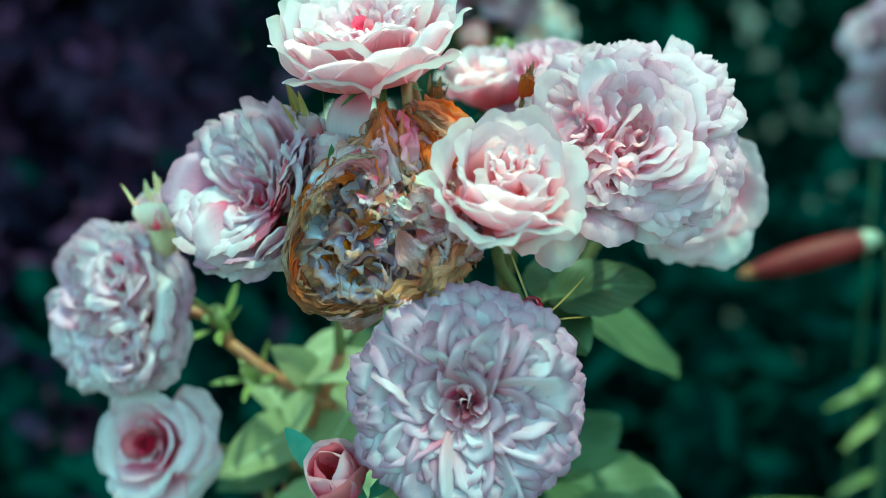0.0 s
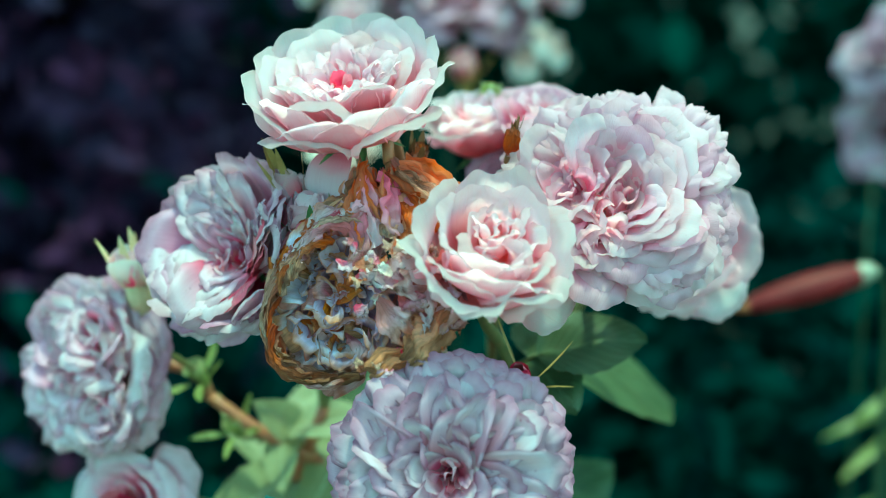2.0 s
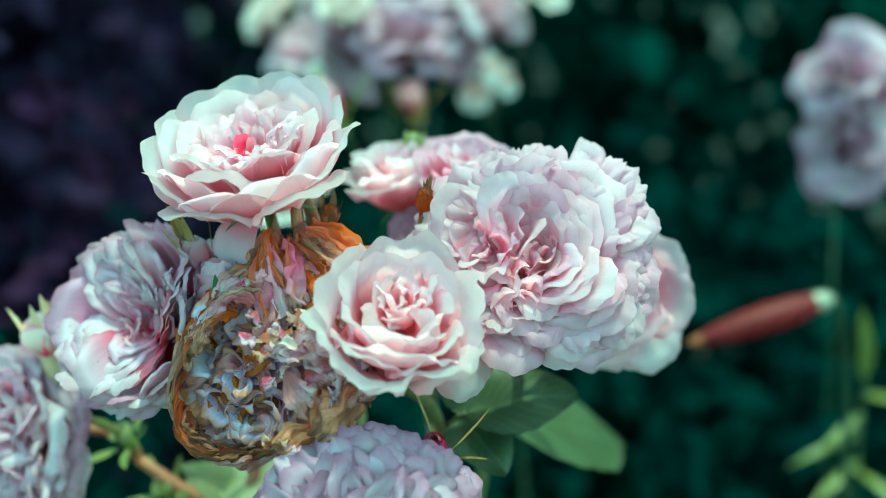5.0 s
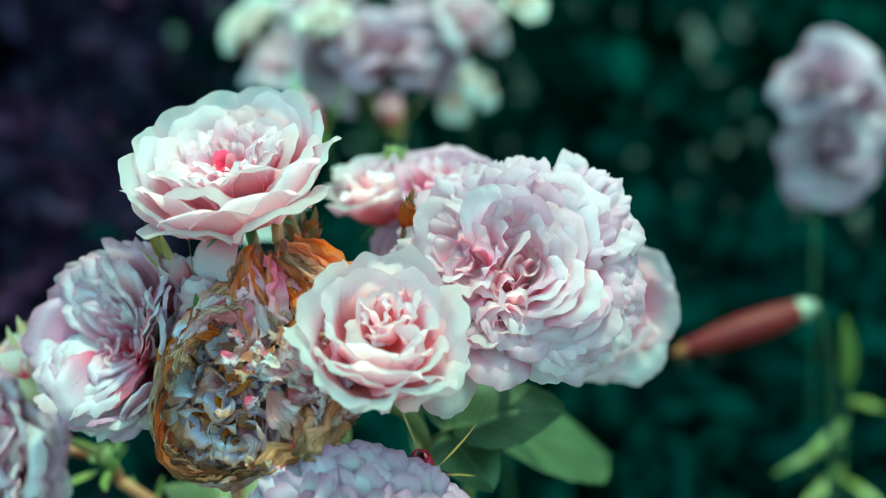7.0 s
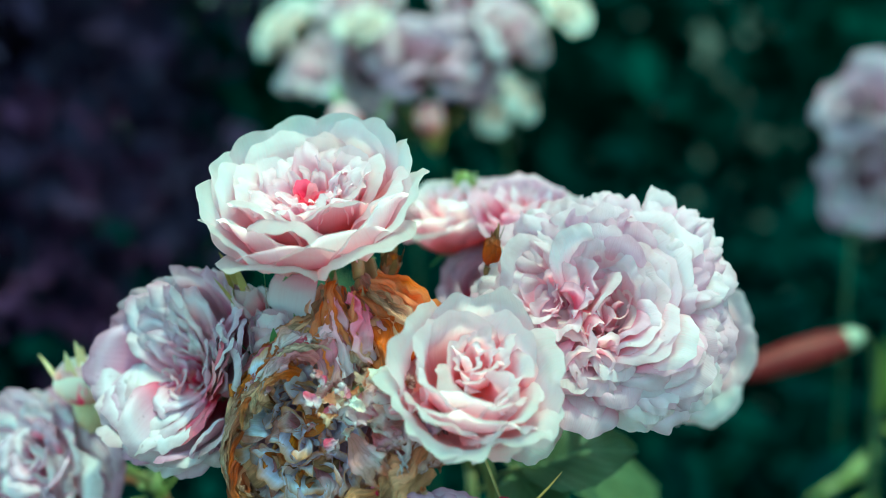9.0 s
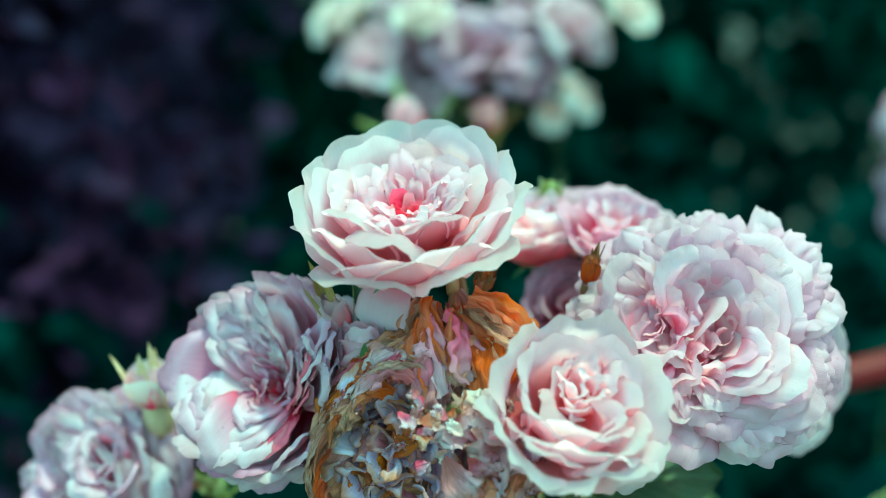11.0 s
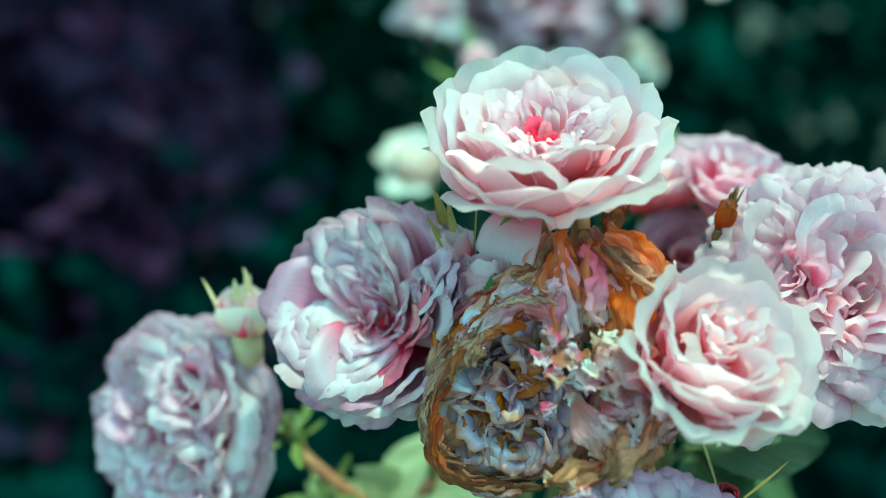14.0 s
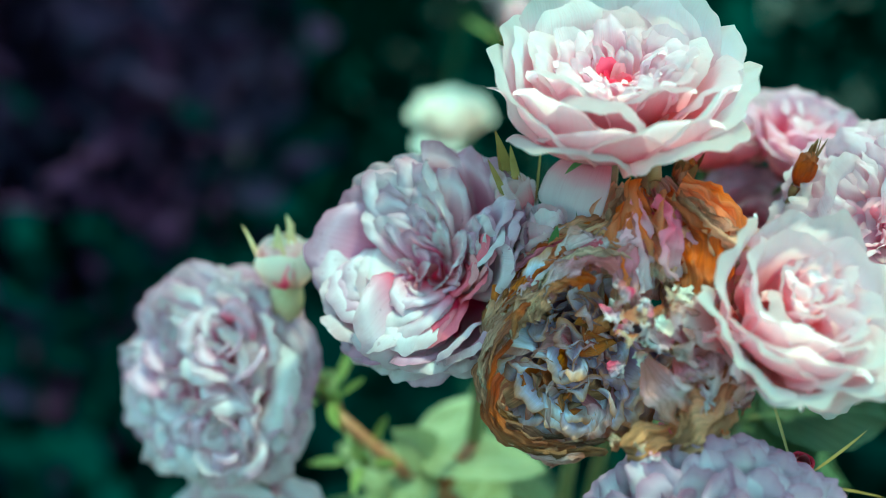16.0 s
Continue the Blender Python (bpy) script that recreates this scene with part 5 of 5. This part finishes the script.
for a, d in (((0.0, 0.92, -0.02), (-0.02, 0.88, 1.04)), ((0.1, 0.92, -0.02), (0.05, 0.88, 1.03)), ((0.3, 0.95, -0.02), (0.30, 0.88, 0.98))):
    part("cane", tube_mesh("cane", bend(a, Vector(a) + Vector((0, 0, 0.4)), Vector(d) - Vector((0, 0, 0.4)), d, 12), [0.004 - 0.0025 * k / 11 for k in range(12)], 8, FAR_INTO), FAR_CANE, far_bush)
rg = np.random.default_rng(131)
FAR = (((-0.080, 0.82, 1.122), (-0.5, -0.5, 0.7), 0.036, SILVER, (-0.02, 0.88, 1.04)), ((-0.004, 0.815, 1.128), (0.1, -0.6, 0.8), 0.040, SHADED_MAUVE, (-0.02, 0.88, 1.04)),
       ((0.056, 0.83, 1.140), (0.5, -0.4, 0.7), 0.032, SILVER, (0.05, 0.88, 1.03)), ((-0.050, 0.86, 1.165), (-0.2, -0.2, 0.95), 0.036, SILVER, (-0.02, 0.88, 1.04)),
       ((0.283, 0.82, 1.080), (-0.5, -0.6, 0.6), 0.036, SHADED_MAUVE, (0.30, 0.88, 0.98)), ((0.290, 0.82, 1.026), (-0.3, -0.9, 0.2), 0.042, SHADED_MAUVE, (0.30, 0.88, 0.98)), ((0.320, 0.84, 1.060), (0.4, -0.8, 0.4), 0.034, SHADED_MAUVE, (0.30, 0.88, 0.98)))
FAR += (((-0.045, 0.83, 1.118), (-0.3, -0.8, 0.2), 0.034, SHADED_MAUVE, (-0.02, 0.88, 1.04)), ((0.030, 0.85, 1.160), (0.2, -0.5, 0.8), 0.034, MAUVE, (0.05, 0.88, 1.03)), ((0.030, 0.84, 1.110), (0.4, -0.8, 0.1), 0.028, MAUVE, (0.05, 0.88, 1.03)),
        ((-0.104, 0.83, 1.145), (-0.7, -0.3, 0.6), 0.024, WHITE, (-0.02, 0.88, 1.04)), ((-0.045, 0.81, 1.148), (-0.2, -0.3, 0.9), 0.022, WHITE, (-0.02, 0.88, 1.04)), ((0.092, 0.82, 1.150), (0.6, -0.3, 0.6), 0.022, WHITE, (0.05, 0.88, 1.03)))
for centre, axis, R, skin, joint in FAR:
    P = whorl(rg, R, 36, (0.12, 1.0), 0.85, (0.25, 0.2, -0.1), -0.5, (0.03, 0.1), (8, 50, 85), (5, 40, 80), (0.2, 0.34, 0.5), (0.8, 1.1, 1.6), 0.20, 20, 0.04, (0, 0.12), nu=8, nv=8, jitter=1.6)
    bloom("rose", "small whitish rose out of focus on a farther bush" if skin is WHITE else "pale mauve pink rose out of focus on a farther bush", centre, axis, R, P, two(skin, skin, 0.10), 0.5, 0, joint, group="roses of the farther bush", stalk=FAR_CANE, stalk_r=0.0014)
# drooping white petals left on spent stalks
for k, (x, y, z) in enumerate(((0.050, 0.81, 1.092), (0.060, 0.815, 1.084), (0.041, 0.815, 1.076))):
    P = [(one(rg, 0.018, az, 0.55, -1.0, 110, 165, 0.42, 1.6, 0.1, 0.0, base=(0.1, 0.0), n=9), 0.5) for az in (30 + 40 * k, 150 + 30 * k, 265)]
    bloom("withered_rose", "spent whitish rose with a few drooping petals", (x, y, z + 0.012), (0.1, -0.2, 0.97), 0.018, P, lambda s: WHITE, 0.1, 0, (0.05, 0.88, 1.03), group="roses of the farther bush", stalk=FAR_CANE, stalk_r=0.0012)

bud("rose_bud", "pink rose bud of the farther bush", (-0.040, 0.72, 1.080), (-0.050, 0.70, 1.110), 0.020, BLUSH, LIME_SEPAL, (-0.04, 0.87, 0.95), 5, 30, 1.0, FAR_CANE, seed=12)
bud("rose_bud", "white and crimson rose bud of the farther bush", (0.000, 0.80, 1.070), (-0.002, 0.79, 1.096), 0.022, PINK, TAN_SEPAL, (0.05, 0.88, 0.95), 5, 20, 0.9, FAR_CANE, seed=13, second=CRIMSON)
P = whorl(rg, 0.030, 16, (0.12, 1.0), 0.85, (0.4, 0.3, 0.0), -0.6, (0.03, 0.1), (8, 40, 80), (-5, 20, 60), (0.24, 0.4, 0.6), (0.8, 1.1, 1.6), 0.12, 10, 0.02, (0, 0.08), nu=8, nv=8)
bloom("rose", "small whitish half-open rose on a low side shoot", (-0.078, 0.75, 1.037), (-0.15, -0.35, 0.92), 0.030, P, lambda s: WHITE, 0.6, 0, (-0.06, 0.77, 0.94), group="roses of the farther bush", stalk=FAR_CANE, stalk_r=0.0014)

# ---------------------------------------------------------------- lily bud and withering stalks
lily = new("lily_bud")
lily.matrix_world = Matrix.Translation((0.242, 0.682, 0.968)) @ along_axis((-0.080, -0.017, -0.016))
tagged(lily, "long dark red lily bud on a thin dark stalk", "lily bud")
part("bud", lathe_mesh("bud", [(0.0066, 0.0085), (0.0086, 0.020), (0.0092, 0.038), (0.0082, 0.055), (0.0060, 0.070), (0.0038, 0.0785)]), LILY, lily)
part("tip", lathe_mesh("tip", [(0.0038, 0.0786), (0.0026, 0.083), (0.0012, 0.086), (0.0002, 0.0875)]), LILY_TIP, lily, "orange bud tip")
part("collar", lathe_mesh("collar", [(0.0012, -0.004), (0.0045, -0.001), (0.0064, 0.004), (0.0065, 0.0084)]), COLLAR, lily, "pale green glossy bud base")
part("stalk", tube_mesh("stalk", bend((0.2445, 0.6825, 0.9685), (0.262, 0.69, 0.970), (0.275, 0.74, 0.8), (0.27, 0.76, -0.02), 16), [0.0016 + 0.0001 * k for k in range(16)], 8, lily.matrix_world.inverted()), FAR_CANE, lily)

plant = new("lily_plant")
plant.location = (0.27, 0.76, 0.0)
tagged(plant, "yellow-green lily stalk with narrow withering leaves", "lily")
PIN = plant.matrix_basis.inverted()
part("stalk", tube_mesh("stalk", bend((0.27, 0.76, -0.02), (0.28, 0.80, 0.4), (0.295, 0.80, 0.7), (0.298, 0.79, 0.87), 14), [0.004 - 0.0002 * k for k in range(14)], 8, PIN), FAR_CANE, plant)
for b, t, w in (((0.298, 0.79, 0.87), (0.292, 0.765, 0.928), 0.013), ((0.298, 0.79, 0.845), (0.262, 0.765, 0.832), 0.006), ((0.297, 0.79, 0.83), (0.242, 0.76, 0.826), 0.006),
                ((0.297, 0.79, 0.81), (0.255, 0.755, 0.797), 0.006), ((0.296, 0.79, 0.80), (0.318, 0.76, 0.792), 0.006), ((0.294, 0.79, 0.76), (0.250, 0.76, 0.757), 0.006),
                ((0.292, 0.79, 0.72), (0.196, 0.765, 0.752), 0.007), ((0.298, 0.79, 0.86), (0.318, 0.77, 0.862), 0.006), ((0.290, 0.79, 0.70), (0.215, 0.75, 0.715), 0.007)):
    me = leaflet_mesh(lrng, b, t, w, (0, -0.6, 0.8), 0.2, 0.2, 7, 11)
    me.transform(PIN)
    part("leaf", me, LILY_LEAF, plant)

# ---------------------------------------------------------------- focus
bpy.context.view_layer.update()
low_petal = min((o for o in FRONT.children if o.name.startswith("petal")), key=lambda o: (o.matrix_world.translation - Vector((0.01, 0.373, 0.965))).length)
cam.data.dof.use_dof = True
cam.data.dof.focus_object = low_petal
cam.data.dof.aperture_fstop = 3.8
